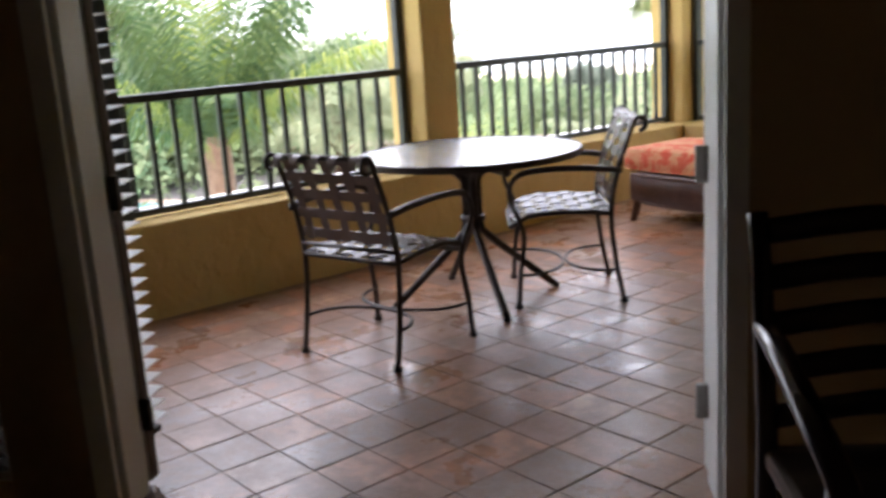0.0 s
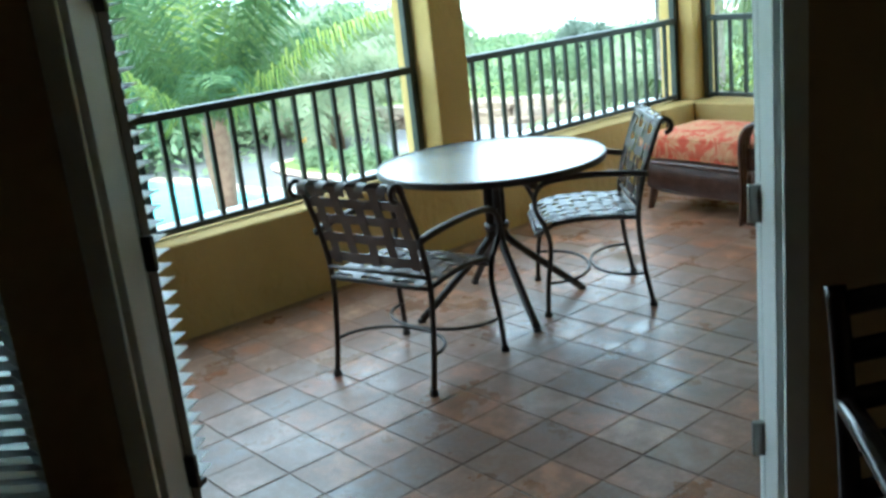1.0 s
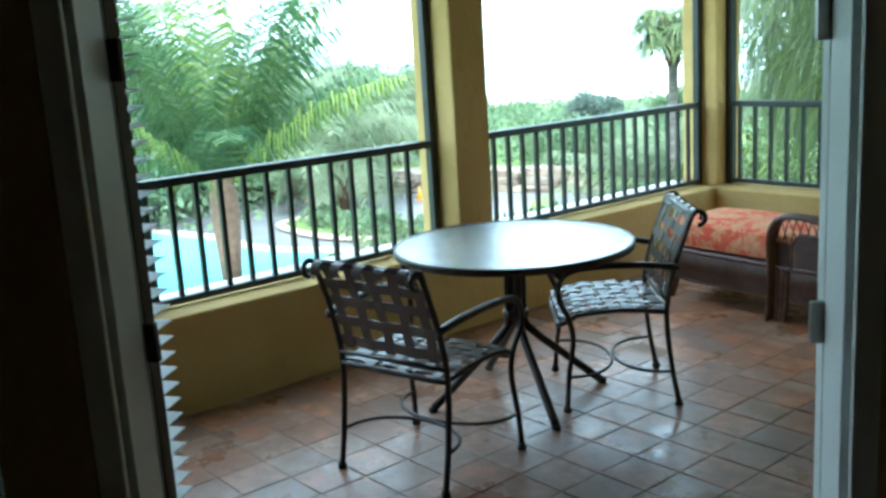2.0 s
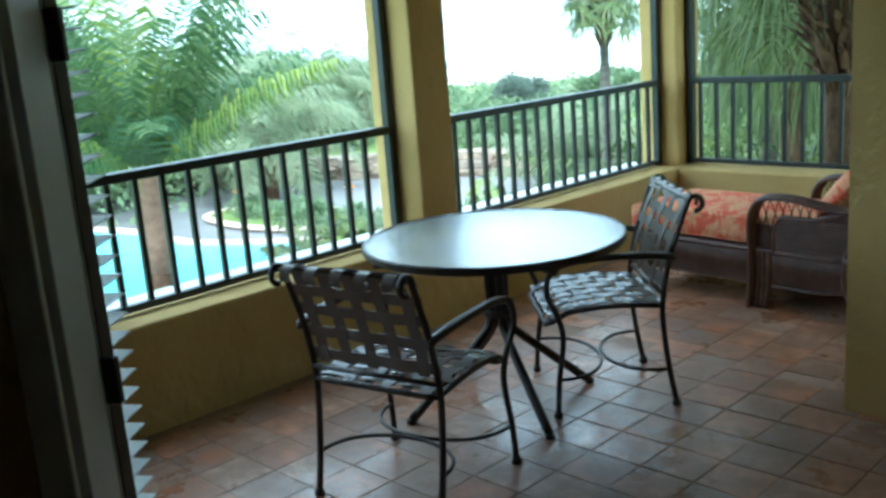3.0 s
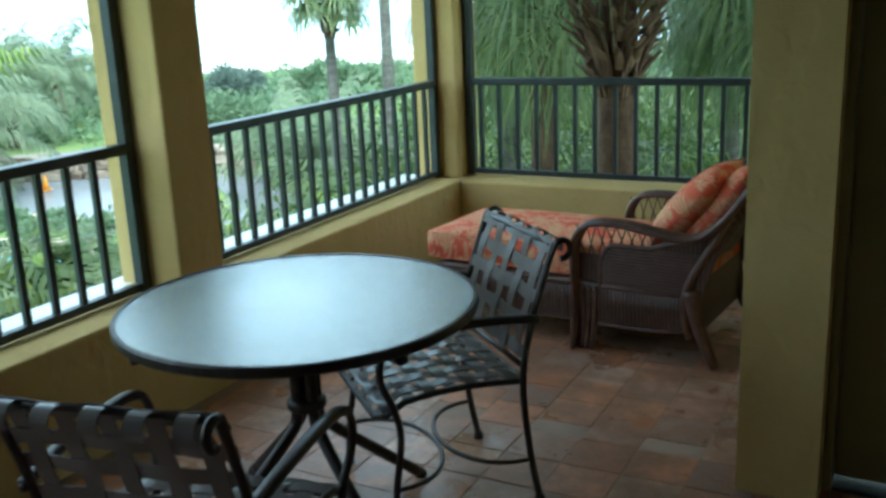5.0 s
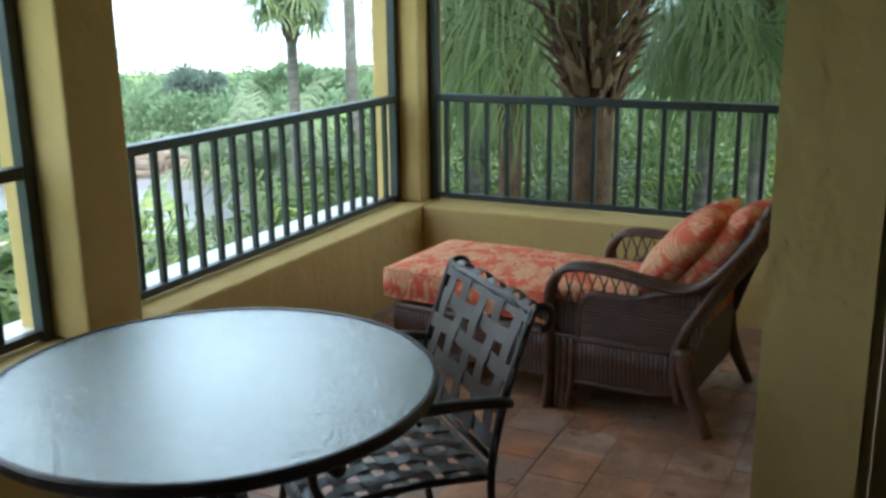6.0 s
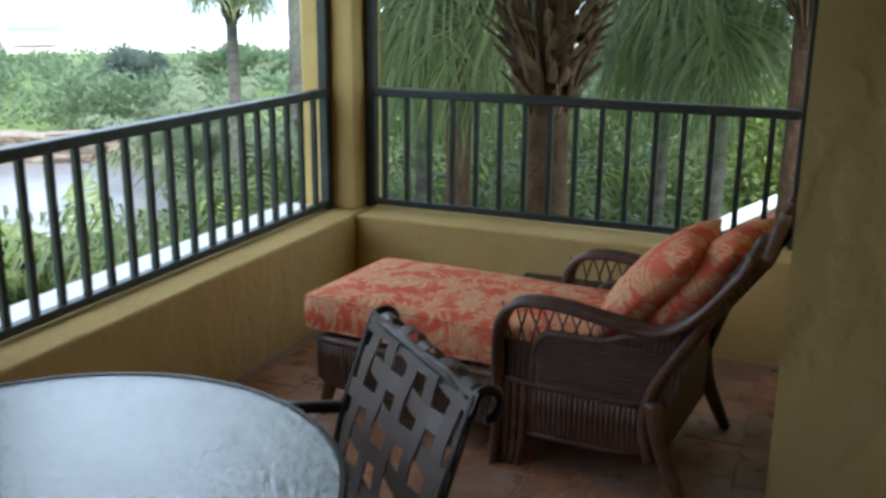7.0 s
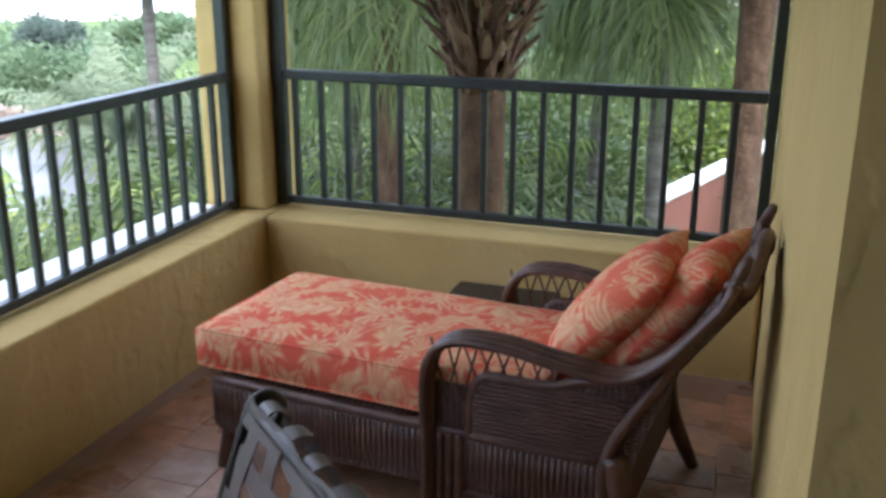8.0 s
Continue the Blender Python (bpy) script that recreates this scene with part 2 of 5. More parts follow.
wall_return = setting(part("wall_return", block(4.6, 6.25, -2.1, -1.95, -0.2, CEIL), inside_paint), "dim tan inside wall", "wall")
wall_lobby = setting(part("wall_lobby", block(-0.36, -0.2, -8.75, -7.6, -0.2, CEIL), inside_paint), "dim tan inside wall", "wall")

# ---- railings ----
def railing(name, axis, fixed, start, end, first, pitch, label):
    """A railing of square tubes along one axis, with balusters from the first one on."""
    def put(lo, hi, w, z0, z1, bevel):
        if axis == "y":
            return block(fixed - w, fixed + w, lo, hi, z0, z1, bevel)
        return block(lo, hi, fixed - w, fixed + w, z0, z1, bevel)
    rail = thing(name, label, "railing", "balcony railings")
    part("top_rail", put(start, end, 0.027, RAIL - 0.042, RAIL, 0.006), rail_mat, rail)
    part("bottom_rail", put(start, end, 0.02, KNEE + 0.012, KNEE + 0.045, 0.005), rail_mat, rail)
    me = None
    place = first
    while place < end - 0.03:
        if me is None:
            ob = part("baluster", block(-0.0125, 0.0125, -0.0125, 0.0125, KNEE + 0.045, RAIL - 0.042, 0.003), rail_mat, rail)
            me = ob.data
        else:
            ob = new("baluster", me)
            ob.parent = rail
        ob.location = (fixed, place, 0) if axis == "y" else (place, fixed, 0)
        place += pitch
    return rail


def screen_post(x0, x1, y0, y1):
    ob = part("screen_post", block(x0, x1, y0, y1, KNEE + 0.003, 2.20, 0.005), rail_mat)
    return tagged(ob, "dark bronze metal screen post beside the column", "post", "screen posts", "structure")


RX, RY = -0.187, 0.212
railing("railing", "y", RX, -2.19, 0.025, -2.115, 0.1205, "dark bronze railing with square balusters on the parapet")
railing("railing", "y", RX, -5.30, -2.495, -5.175, 0.1262, "dark bronze railing with square balusters on the parapet")
railing("railing", "x", RY, 0.012, 2.01, 0.06, 0.1227, "dark bronze railing with square balusters on the parapet")
screen_post(RX - 0.025, RX + 0.025, 0.025, 0.073)
screen_post(RX - 0.025, RX + 0.025, -2.495, -2.448)
screen_post(RX - 0.03, RX + 0.03, -4.25, -4.188)
screen_post(-0.038, 0.012, RY - 0.03, RY + 0.03)
screen_post(2.01, 2.052, RY - 0.03, RY + 0.03)


# ---- furniture materials ----
chair_metal = metal_material("dark_brown_chair_metal", (0.035, 0.026, 0.022), 0.35, (0.10, 0.08, 0.07), 0.5)
strap_mat = plain_material("grey_brown_vinyl_strap", (0.155, 0.125, 0.116), 0.27, 0.12, 9, 0.08)


def glass_material():
    k = Mat("pebbled_glass", (0.55, 0.66, 0.68), 0.12, spec=0.5)
    k.b.inputs["Transmission Weight"].default_value = 0.75
    k.b.inputs["IOR"].default_value = 1.75
    k.b.inputs["Coat Weight"].default_value = 1.0      # a film of rain
    k.b.inputs["Coat Roughness"].default_value = 0.04
    k.b.inputs["Coat IOR"].default_value = 1.6
    k.bump(k.noise(75, 3, 0.6), 0.8, 0.006).bump(k.noise(20, 4, 0.55, (1, 2.2, 1)), 0.5, 0.007)
    k.link(k.bump_in, k.b.inputs["Coat Normal"])
    k.roughness(k.noise(5, 4, 0.6), 0.08, 0.22)
    return k.m


def wicker_material():
    k = Mat("brown_wicker", (0.10, 0.05, 0.035), 0.45)
    w = []
    for direction, scale in (("Z", 84), ("X", 52)):
        n = k.node("ShaderNodeTexWave", Scale=scale / 6.28 * 2, Distortion=0.6, Detail=1.0)
        n.bands_direction = direction
        k.link(k.co, n.inputs["Vector"])
        w.append(n.outputs["Fac"])
    m = k.node("ShaderNodeMath")
    m.operation = "MULTIPLY"
    k.link(w[0], m.inputs[0])
    k.link(w[1], m.inputs[1])
    base = k.ramp(m.outputs[0], [(0.0, (0.035, 0.016, 0.011)), (0.5, (0.088, 0.041, 0.027)), (1.0, (0.16, 0.080, 0.052))])
    k.colour(k.mix(k.ramp(k.noise(7, 4), [(0.45, (0, 0, 0)), (0.75, (0.5, 0.5, 0.5))]), base, (0.12, 0.07, 0.053)))
    k.bump(m.outputs[0], 0.9, 0.006)
    return k.m


def reed_material():
    k = Mat("brown_reed", (0.12, 0.068, 0.045), 0.36)
    k.colour(k.ramp(k.noise(18, 4), [(0.3, (0.052, 0.024, 0.016)), (0.55, (0.10, 0.047, 0.032)), (0.8, (0.17, 0.090, 0.064))]))
    k.bump(k.noise(90, 3, 0.6, (1, 1, 6)), 0.3, 0.003)
    return k.m


def leaf_fabric(name, scale):
    """Coral cloth printed with tan fan-shaped leaves."""
    k = Mat(name, (0.7, 0.3, 0.18), 0.85, spec=0.15)
    warp = k.node("ShaderNodeTexNoise", Scale=5.0, Detail=2.0)
    k.link(k.co, warp.inputs["Vector"])
    add = k.node("ShaderNodeMix")
    add.data_type, add.blend_type = "RGBA", "LINEAR_LIGHT"
    add.inputs[0].default_value = 0.13
    k.link(k.co, add.inputs[6])
    k.link(warp.outputs["Color"], add.inputs[7])
    out = None
    for i, (sc, petals, size) in enumerate(((scale, 9.0, 0.43), (scale * 1.37, 7.0, 0.38))):
        sh = k.node("ShaderNodeMapping")
        sh.inputs["Location"].default_value = (i * 3.7, i * 1.3, i * 0.4)
        k.link(add.outputs[2], sh.inputs["Vector"])
        v = k.node("ShaderNodeTexVoronoi", Scale=sc, Randomness=0.85)
        k.link(sh.outputs[0], v.inputs["Vector"])
        sub = k.t.nodes.new("ShaderNodeVectorMath")
        sub.operation = "SUBTRACT"
        k.link(sh.outputs[0], sub.inputs[0])
        k.link(v.outputs["Position"], sub.inputs[1])
        xyz = k.t.nodes.new("ShaderNodeSeparateXYZ")
        k.link(sub.outputs[0], xyz.inputs[0])

        def calc(op, a, b):
            n = k.t.nodes.new("ShaderNodeMath")
            n.operation = op
            for sck, val in zip(n.inputs, (a, b)):
                if hasattr(val, "is_output"):
                    k.link(val, sck)
                else:
                    sck.default_value = val
            return n.outputs[0]
        ang = calc("ARCTAN2", xyz.outputs[1], xyz.outputs[0])
        wave = calc("COSINE", calc("MULTIPLY", ang, petals), 0.0)
        edge = calc("ADD", calc("MULTIPLY", wave, 0.12), size)
        soft = k.node("ShaderNodeMapRange")
        soft.inputs["From Min"].default_value, soft.inputs["From Max"].default_value = -0.11, 0.11
        k.link(calc("SUBTRACT", edge, v.outputs["Distance"]), soft.inputs["Value"])
        mask = soft.outputs[0]
        vein = calc("MULTIPLY", mask, calc("ADD", 0.78, calc("MULTIPLY", wave, 0.22)))
        tone = k.ramp(v.outputs["Distance"], [(0.0, (0.62, 0.25, 0.13)), (0.14, (0.67, 0.34, 0.18)), (0.42, (0.72, 0.44, 0.25))])
        ground_tone = (0.66, 0.118, 0.066) if out is None else out
        out = k.mix(vein, ground_tone, tone)
    fade = k.noise(3.2, 4, 0.6)
    out = k.mix(k.ramp(fade, [(0.45, (0, 0, 0)), (0.75, (0.3, 0.3, 0.3))]), out, (0.62, 0.31, 0.15))
    k.colour(out)
    k.bump(k.noise(260, 2), 0.25, 0.001).bump(k.noise(6, 3), 0.3, 0.02)
    return k.m


glass_mat = glass_material()
wicker = wicker_material()
reed = reed_material()
fabric = leaf_fabric("coral_leaf_print", 8.0)


def ribbon(bm, pts, across, width, thick=0.0028):
    """A flat strap along the points, as wide as width in the direction across."""
    pts = [Vector(p) for p in pts]
    rows = []
    for i, p in enumerate(pts):
        d = (pts[min(i + 1, len(pts) - 1)] - pts[max(i - 1, 0)]).normalized()
        w = (Vector(across) - d * d.dot(Vector(across))).normalized()
        n = d.cross(w)
        rows.append([bm.verts.new(p + w * sw * width / 2 + n * sn * thick / 2) for sw, sn in ((-1, -1), (1, -1), (1, 1), (-1, 1))])
    for a, b in zip(rows, rows[1:]):
        for k in range(4):
            bm.faces.new((a[k], a[(k + 1) % 4], b[(k + 1) % 4], b[k]))
    bm.faces.new(rows[0][::-1])
    bm.faces.new(rows[-1])
    return bm


def patio_chair(at):
    """A strap dining chair; it faces along its own y."""
    chair = thing("patio_chair", "dark metal patio chair with woven grey vinyl straps", "chair", "chairs round the table")
    profile = smooth_line([(0, -0.245, 0.012), (0, -0.212, 0.20), (0, -0.195, 0.42), (0, -0.225, 0.60), (0, -0.276, 0.755), (0, -0.304, 0.832)], 6)
    c, r0 = Vector((0, -0.304 - 0.027, 0.832 - 0.012)), 0.0295
    roll = [c + Vector((0, r0 * math.cos(a), r0 * math.sin(a))) for a in [radians(22 + 18 * i) for i in range(1, 15)]]
    line = profile + roll

    def half(z):
        return 0.252 - 0.002 * max(0.0, min(1.0, (z - 0.42) / 0.45))
    for s in (-1, 1):
        back_leg = part("back_leg", tube(bmesh.new(), [(s * half(p.z), p.y, p.z) for p in line], [0.0115] * len(profile) + [0.0105] * len(roll), 8), chair_metal, chair, smooth=True)
        front = smooth_line([(s * 0.268, 0.24, 0.012), (s * 0.264, 0.228, 0.16), (s * 0.256, 0.205, 0.32), (s * 0.258, 0.225, 0.42), (s * 0.274, 0.262, 0.51),
                             (s * 0.280, 0.255, 0.585), (s * 0.279, 0.20, 0.628), (s * 0.276, 0.06, 0.640), (s * 0.270, -0.12, 0.632), (s * 0.262, -0.245, 0.615)], 5)
        front_leg = part("front_leg_and_arm", tube(bmesh.new(), front, 0.0115, 8), chair_metal, chair, smooth=True)
        part("arm_cap", tube(bmesh.new(), smooth_line([(s * 0.280, 0.235, 0.618), (s * 0.279, 0.19, 0.641), (s * 0.276, 0.06, 0.651), (s * 0.270, -0.12, 0.643), (s * 0.262, -0.24, 0.626)], 4), 0.019, 8, 0.35), chair_metal, chair, smooth=True)
        for fy, fx, owner in ((-0.245, 0.252, back_leg), (0.24, 0.268, front_leg)):
            part("foot_cap", lathe(bmesh.new(), [(0.017, 0.0), (0.019, 0.006), (0.016, 0.02), (0.0125, 0.03)], 12, Matrix.Translation((s * fx, fy, 0))), chair_metal, owner, smooth=True)

    def seat_z(y):
        return 0.425 + 0.012 * math.cos((y - 0.02) * 9) - (0.9 * (y - 0.17) ** 2 * 6 if y > 0.17 else 0)
    loop = [(-0.245, -0.2 + 0.44 * i / 8) for i in range(9)] + [(-0.2 + 0.4 * i / 5, 0.262) for i in range(6)] + \
           [(0.245, 0.24 - 0.44 * i / 8) for i in range(9)] + [(0.2 - 0.4 * i / 5, -0.205) for i in range(6)]
    part("seat_frame", tube(bmesh.new(), [(x, y, seat_z(y)) for x, y in loop], 0.011, 8, closed=True), chair_metal, chair, smooth=True)
    part("back_bar", tube(bmesh.new(), [(-0.256, -0.203, 0.465), (0.256, -0.203, 0.465)], 0.009, 8), chair_metal, chair, smooth=True)
    zt = profile[-1]
    part("top_bar", tube(bmesh.new(), [(-0.25, zt.y, zt.z), (-0.14, zt.y, zt.z + 0.004), (0.14, zt.y, zt.z + 0.004), (0.25, zt.y, zt.z)], 0.009, 8), chair_metal, chair, smooth=True)
    # two bowed stretchers that touch in the middle
    for y0, y1, sx in ((0.232, 0.01, 0.262), (-0.222, -0.005, 0.25)):
        pts = [(sx * math.cos(math.pi * i / 16), y0 + (y1 - y0) * math.sin(math.pi * i / 16) ** 0.8, 0.155) for i in range(17)]
        part("stretcher", tube(bmesh.new(), pts, 0.0075, 8), chair_metal, chair, smooth=True)
    # seat straps, woven
    nx, ny = 6, 7
    xs = [-0.195 + 0.39 * i / (nx - 1) for i in range(nx)]
    ys = [-0.165 + 0.40 * j / (ny - 1) for j in range(ny)]
    for j, y in enumerate(ys):
        pts = [(-0.252 + 0.504 * k / 24, y, seat_z(y) + 0.008 + 0.004 * math.cos(math.pi * ((-0.252 + 0.504 * k / 24) - xs[0]) / 0.078 + math.pi * j)) for k in range(25)]
        part("seat_strap", ribbon(bmesh.new(), pts, (0, 1, 0), 0.040), strap_mat, chair)
    for i, x in enumerate(xs):
        pts = []
        for k in range(30):
            y = -0.21 + 0.475 * k / 29
            pts.append((x, y, seat_z(y) + 0.008 - 0.004 * math.cos(math.pi * (y - ys[0]) / 0.0667 + math.pi * i)))
        part("seat_strap", ribbon(bmesh.new(), pts, (1, 0, 0), 0.043), strap_mat, chair)
    # back straps, woven; the upright ones roll over the scrolls
    up = [p for p in line if p.z > 0.455 or p.y < -0.29][:-3]
    run = [0.0]
    for a, b in zip(up, up[1:]):
        run.append(run[-1] + (b - a).length)
    nv, nh = 5, 5
    for i in range(nv):
        u = -0.8 + 1.6 * i / (nv - 1)
        pts = []
        for p, s in zip(up, run):
            pts.append((u * half(p.z), p.y - 0.004 * math.cos(math.pi * s / 0.085 + math.pi * i) + 0.004, p.z + 0.002))
        part("back_strap", ribbon(bmesh.new(), pts, (1, 0, 0), 0.043), strap_mat, chair)
    for j in range(nh):
        target = 0.045 + 0.08 * j
        k = min(range(len(up)), key=lambda q: abs(run[q] - target))
        p = up[k]
        d = (up[min(k + 1, len(up) - 1)] - up[k - 1 if k else 0]).normalized()
        w = half(p.z) + 0.012
        pts = [(-w + 2 * w * q / 28, p.y + 0.004 + 0.0045 * math.cos(math.pi * ((-w + 2 * w * q / 28) / w / 0.4) + math.pi * j), p.z) for q in range(29)]
        part("back_strap", ribbon(bmesh.new(), pts, tuple(d), 0.042), strap_mat, chair)
    chair.matrix_world = at
    return chair


def patio_table(at):
    table = thing("patio_table", "round patio table with pebbled glass top and bent metal legs", "table")
    R, H = 0.5275, 0.723
    part("glass_top", lathe(bmesh.new(), [(R - 0.012, H - 0.008), (R - 0.012, H - 0.002)], 96), glass_mat, table, "pebbled clear glass")
    ring = bmesh.new()
    n = 96
    prof = [(R - 0.022, H - 0.030), (R - 0.002, H - 0.030), (R + 0.002, H - 0.024), (R + 0.002, H - 0.004), (R - 0.003, H + 0.001), (R - 0.012, H + 0.001), (R - 0.0125, H - 0.010), (R - 0.022, H - 0.012)]
    rings = [[ring.verts.new((r * math.cos(2 * math.pi * k / n), r * math.sin(2 * math.pi * k / n), z)) for r, z in prof] for k in range(n)]
    for k in range(n):
        a, b = rings[k], rings[(k + 1) % n]
        for q in range(len(prof)):
            ring.faces.new((a[q], a[(q + 1) % len(prof)], b[(q + 1) % len(prof)], b[q]))
    bmesh.ops.recalc_face_normals(ring, faces=ring.faces[:])
    part("rim", ring, chair_metal, table, smooth=False)
    for i in range(4):
        a = radians(-23.5 + 90 * i)
        ca, sa = math.cos(a), math.sin(a)
        pts = smooth_line([(0.41 * ca, 0.41 * sa, 0.014), (0.24 * ca, 0.24 * sa, 0.16), (0.075 * ca, 0.075 * sa, 0.305), (0.036 * ca, 0.036 * sa, 0.37),
                           (0.034 * ca, 0.034 * sa, 0.52), (0.045 * ca, 0.045 * sa, 0.60), (0.16 * ca, 0.16 * sa, 0.668), (0.40 * ca, 0.40 * sa, 0.676), (0.512 * ca, 0.512 * sa, 0.681)], 5)
        leg = part("leg", tube(bmesh.new(), pts, 0.0185, 10), chair_metal, table, smooth=True)
        part("foot_cap", lathe(bmesh.new(), [(0.018, 0), (0.021, 0.006), (0.019, 0.02)], 12, Matrix.Translation((0.412 * ca, 0.412 * sa, 0))), chair_metal, leg, smooth=True)
    part("collar", lathe(bmesh.new(), [(0.056, 0.385), (0.060, 0.39), (0.060, 0.41), (0.056, 0.415)], 24), chair_metal, table, smooth=True)
    table.matrix_world = at
    return table


patio_table(pose(0.985, -3.005, 0))
patio_chair(pose(1.19, -3.70, 0, 0, 0, 12.6))
patio_chair(pose(1.2315, -2.643, 0, 0, 0, 138.4))


# ---- chaise longue ----
def cushion(size, puff, seg=20, pinch=0.0, crown=0.0):
    """A soft box with rounded edges; pinch draws the corners out and thin."""
    bm = bmesh.new()
    sx, sy, sz = size
    grid = {}
    for side in (1, -1):
        for i in range(seg + 1):
            for j in range(seg + 1):
                u, v = -1 + 2 * i / seg, -1 + 2 * j / seg
                edge = (1 - abs(u) ** 6) * (1 - abs(v) ** 6) if not pinch else ((1 - u * u) * (1 - v * v)) ** 0.42
                h = puff + (1 - puff) * max(0.0, edge) ** 0.5 if not pinch else max(0.04, edge)
                k = 1 - pinch * (1 - max(abs(u), abs(v))) * 0 - pinch * (1 - abs(u * v)) * max(abs(u), abs(v)) ** 3
                wob = 0.006 * noise.noise(Vector((u * 2.2, v * 2.2, side * 3.1 + sx)))
                z = side * sz / 2 * h + crown * (1 - u * u) * (1 - v * v) * (side > 0) + wob
                grid[side, i, j] = bm.verts.new((u * sx / 2 * k, v * sy / 2 * k, z))
        for i in range(seg):
            for j in range(seg):
                q = [grid[side, i, j], grid[side, i + 1, j], grid[side, i + 1, j + 1], grid[side, i, j + 1]]
                bm.faces.new(q if side > 0 else q[::-1])
    rim = [(i, 0) for i in range(seg)] + [(seg, j) for j in range(seg)] + [(i, seg) for i in range(seg, 0, -1)] + [(0, j) for j in range(seg, 0, -1)]
    for a, b in zip(rim, rim[1:] + rim[:1]):
        bm.faces.new((grid[-1, a[0], a[1]], grid[-1, b[0], b[1]], grid[1, b[0], b[1]], grid[1, a[0], a[1]]))
    bmesh.ops.recalc_face_normals(bm, faces=bm.faces[:])
    return bm


def chaise_longue(at):
    ch = thing("chaise_longue", "brown wicker chaise longue with curved arms and open lattice", "chaise longue")
    hw = 0.30
    # base with a rail and upright weave
    part("rear_apron", block(0.208, 0.238, -hw + 0.012, hw - 0.012, 0.13, 0.36, 0.006), wicker, ch)
    part("seat_deck", block(-1.055, 0.174, -hw + 0.01, hw - 0.01, 0.272, 0.313, 0.012), wicker, ch)
    part("foot_apron", block(-1.06, -1.03, -hw + 0.02, hw - 0.02, 0.14, 0.29, 0.008), wicker, ch)
    weave = bmesh.new()
    for s in (-1, 1):
        for i in range(72):
            x = -1.045 + 0.0178 * i
            lift = 0.13 + 0.03 * (abs((x + 0.38) / 0.72)) ** 4 if x < 0.28 else 0.13
            tube(weave, [(x, s * (hw + 0.005), lift), (x, s * (hw + 0.010), 0.22), (x, s * (hw + 0.006), 0.30)], 0.0078, 6)
    for i in range(33):
        y = -hw + 0.01 + 0.0182 * i
        tube(weave, [(-1.066, y, 0.14), (-1.070, y, 0.30)], 0.0078, 6)
    part("apron_weave", weave, reed, ch, smooth=True)
    for s in (-1, 1):
        part("apron", block(-1.045, 0.238, s * hw - 0.012, s * hw + 0.004, 0.14, 0.29), wicker, ch)
        part("base_rail", tube(bmesh.new(), smooth_line([(-1.055, s * hw, 0.300), (-0.4, s * (hw + 0.006), 0.302), (0.20, s * hw, 0.300)]), 0.016, 8), reed, ch, smooth=True)
        part("lower_rail", tube(bmesh.new(), smooth_line([(-1.035, s * hw, 0.15), (-0.9, s * hw, 0.125), (-0.4, s * hw, 0.128), (-0.2, s * hw, 0.122), (0.03, s * hw, 0.125), (0.20, s * hw, 0.15)]), 0.012, 8), reed, ch, smooth=True)
        # legs
        part("foot_leg", tube(bmesh.new(), smooth_line([(-1.03, s * (hw - 0.02), 0.30), (-1.025, s * (hw - 0.02), 0.14), (-1.05, s * (hw - 0.005), 0.0)]), [0.034 - 0.0012 * i for i in range(13)], 10), reed, ch, smooth=True)
        part("rear_leg", tube(bmesh.new(), smooth_line([(0.20, s * (hw + 0.002), 0.33), (0.235, s * (hw + 0.004), 0.18), (0.315, s * (hw + 0.012), 0.0)]), [0.040 - 0.0016 * i for i in range(13)], 10), reed, ch, smooth=True)
        # arm: front post rolls over and runs back into the wing of the backrest, as three strands of reed
        path = smooth_line([(-0.325, s * (hw + 0.015), 0.0), (-0.315, s * (hw + 0.012), 0.2), (-0.322, s * (hw + 0.014), 0.44), (-0.30, s * (hw + 0.016), 0.535), (-0.235, s * (hw + 0.018), 0.585),
                            (-0.10, s * (hw + 0.018), 0.592), (0.06, s * (hw + 0.014), 0.568), (0.20, s * (hw + 0.008), 0.555), (0.29, s * (hw + 0.004), 0.60), (0.36, s * hw, 0.675),
                            (0.405, s * (hw - 0.004), 0.735), (0.435, s * (hw - 0.006), 0.775), (0.46, s * (hw - 0.012), 0.835)], 5)
        for q in range(4):
            off = (q - 1.5) * 0.0235
            part("arm_strand", tube(bmesh.new(), [(p.x + (0.004 if q in (1, 2) else 0), p.y + off, p.z + (0.006 if q in (1, 2) else 0)) for p in path], 0.0132, 8), reed, ch, smooth=True)
        for q in range(3):
            part("post_reed", tube(bmesh.new(), smooth_line([(-0.288 + 0.03 * q, s * (hw + 0.012), 0.30), (-0.286 + 0.028 * q, s * (hw + 0.014), 0.14), (-0.292 + 0.024 * q, s * (hw + 0.016), 0.0)]), 0.0145, 8), reed, ch, smooth=True)
        # closed side panel with a rounded top, and the bead round it
        out = [(-0.20, 0.305), (-0.20, 0.40)] + [(-0.20 + 0.07 * (1 - math.cos(a)), 0.40 + 0.09 * math.sin(a)) for a in [math.pi / 2 * i / 6 for i in range(1, 7)]] + \
              [(0.02, 0.492), (0.10, 0.520), (0.20, 0.545), (0.29, 0.60), (0.345, 0.665), (0.385, 0.69), (0.295, 0.45), (0.248, 0.305)]
        pb = bmesh.new()
        a = [pb.verts.new((x, s * (hw - 0.004), z)) for x, z in out]
        b = [pb.verts.new((x, s * (hw + 0.010), z)) for x, z in out]
        pb.faces.new(a)
        pb.faces.new(b)
        for q in range(len(out)):
            w = (q + 1) % len(out)
            pb.faces.new((a[q], a[w], b[w], b[q]))
        bmesh.ops.recalc_face_normals(pb, faces=pb.faces[:])
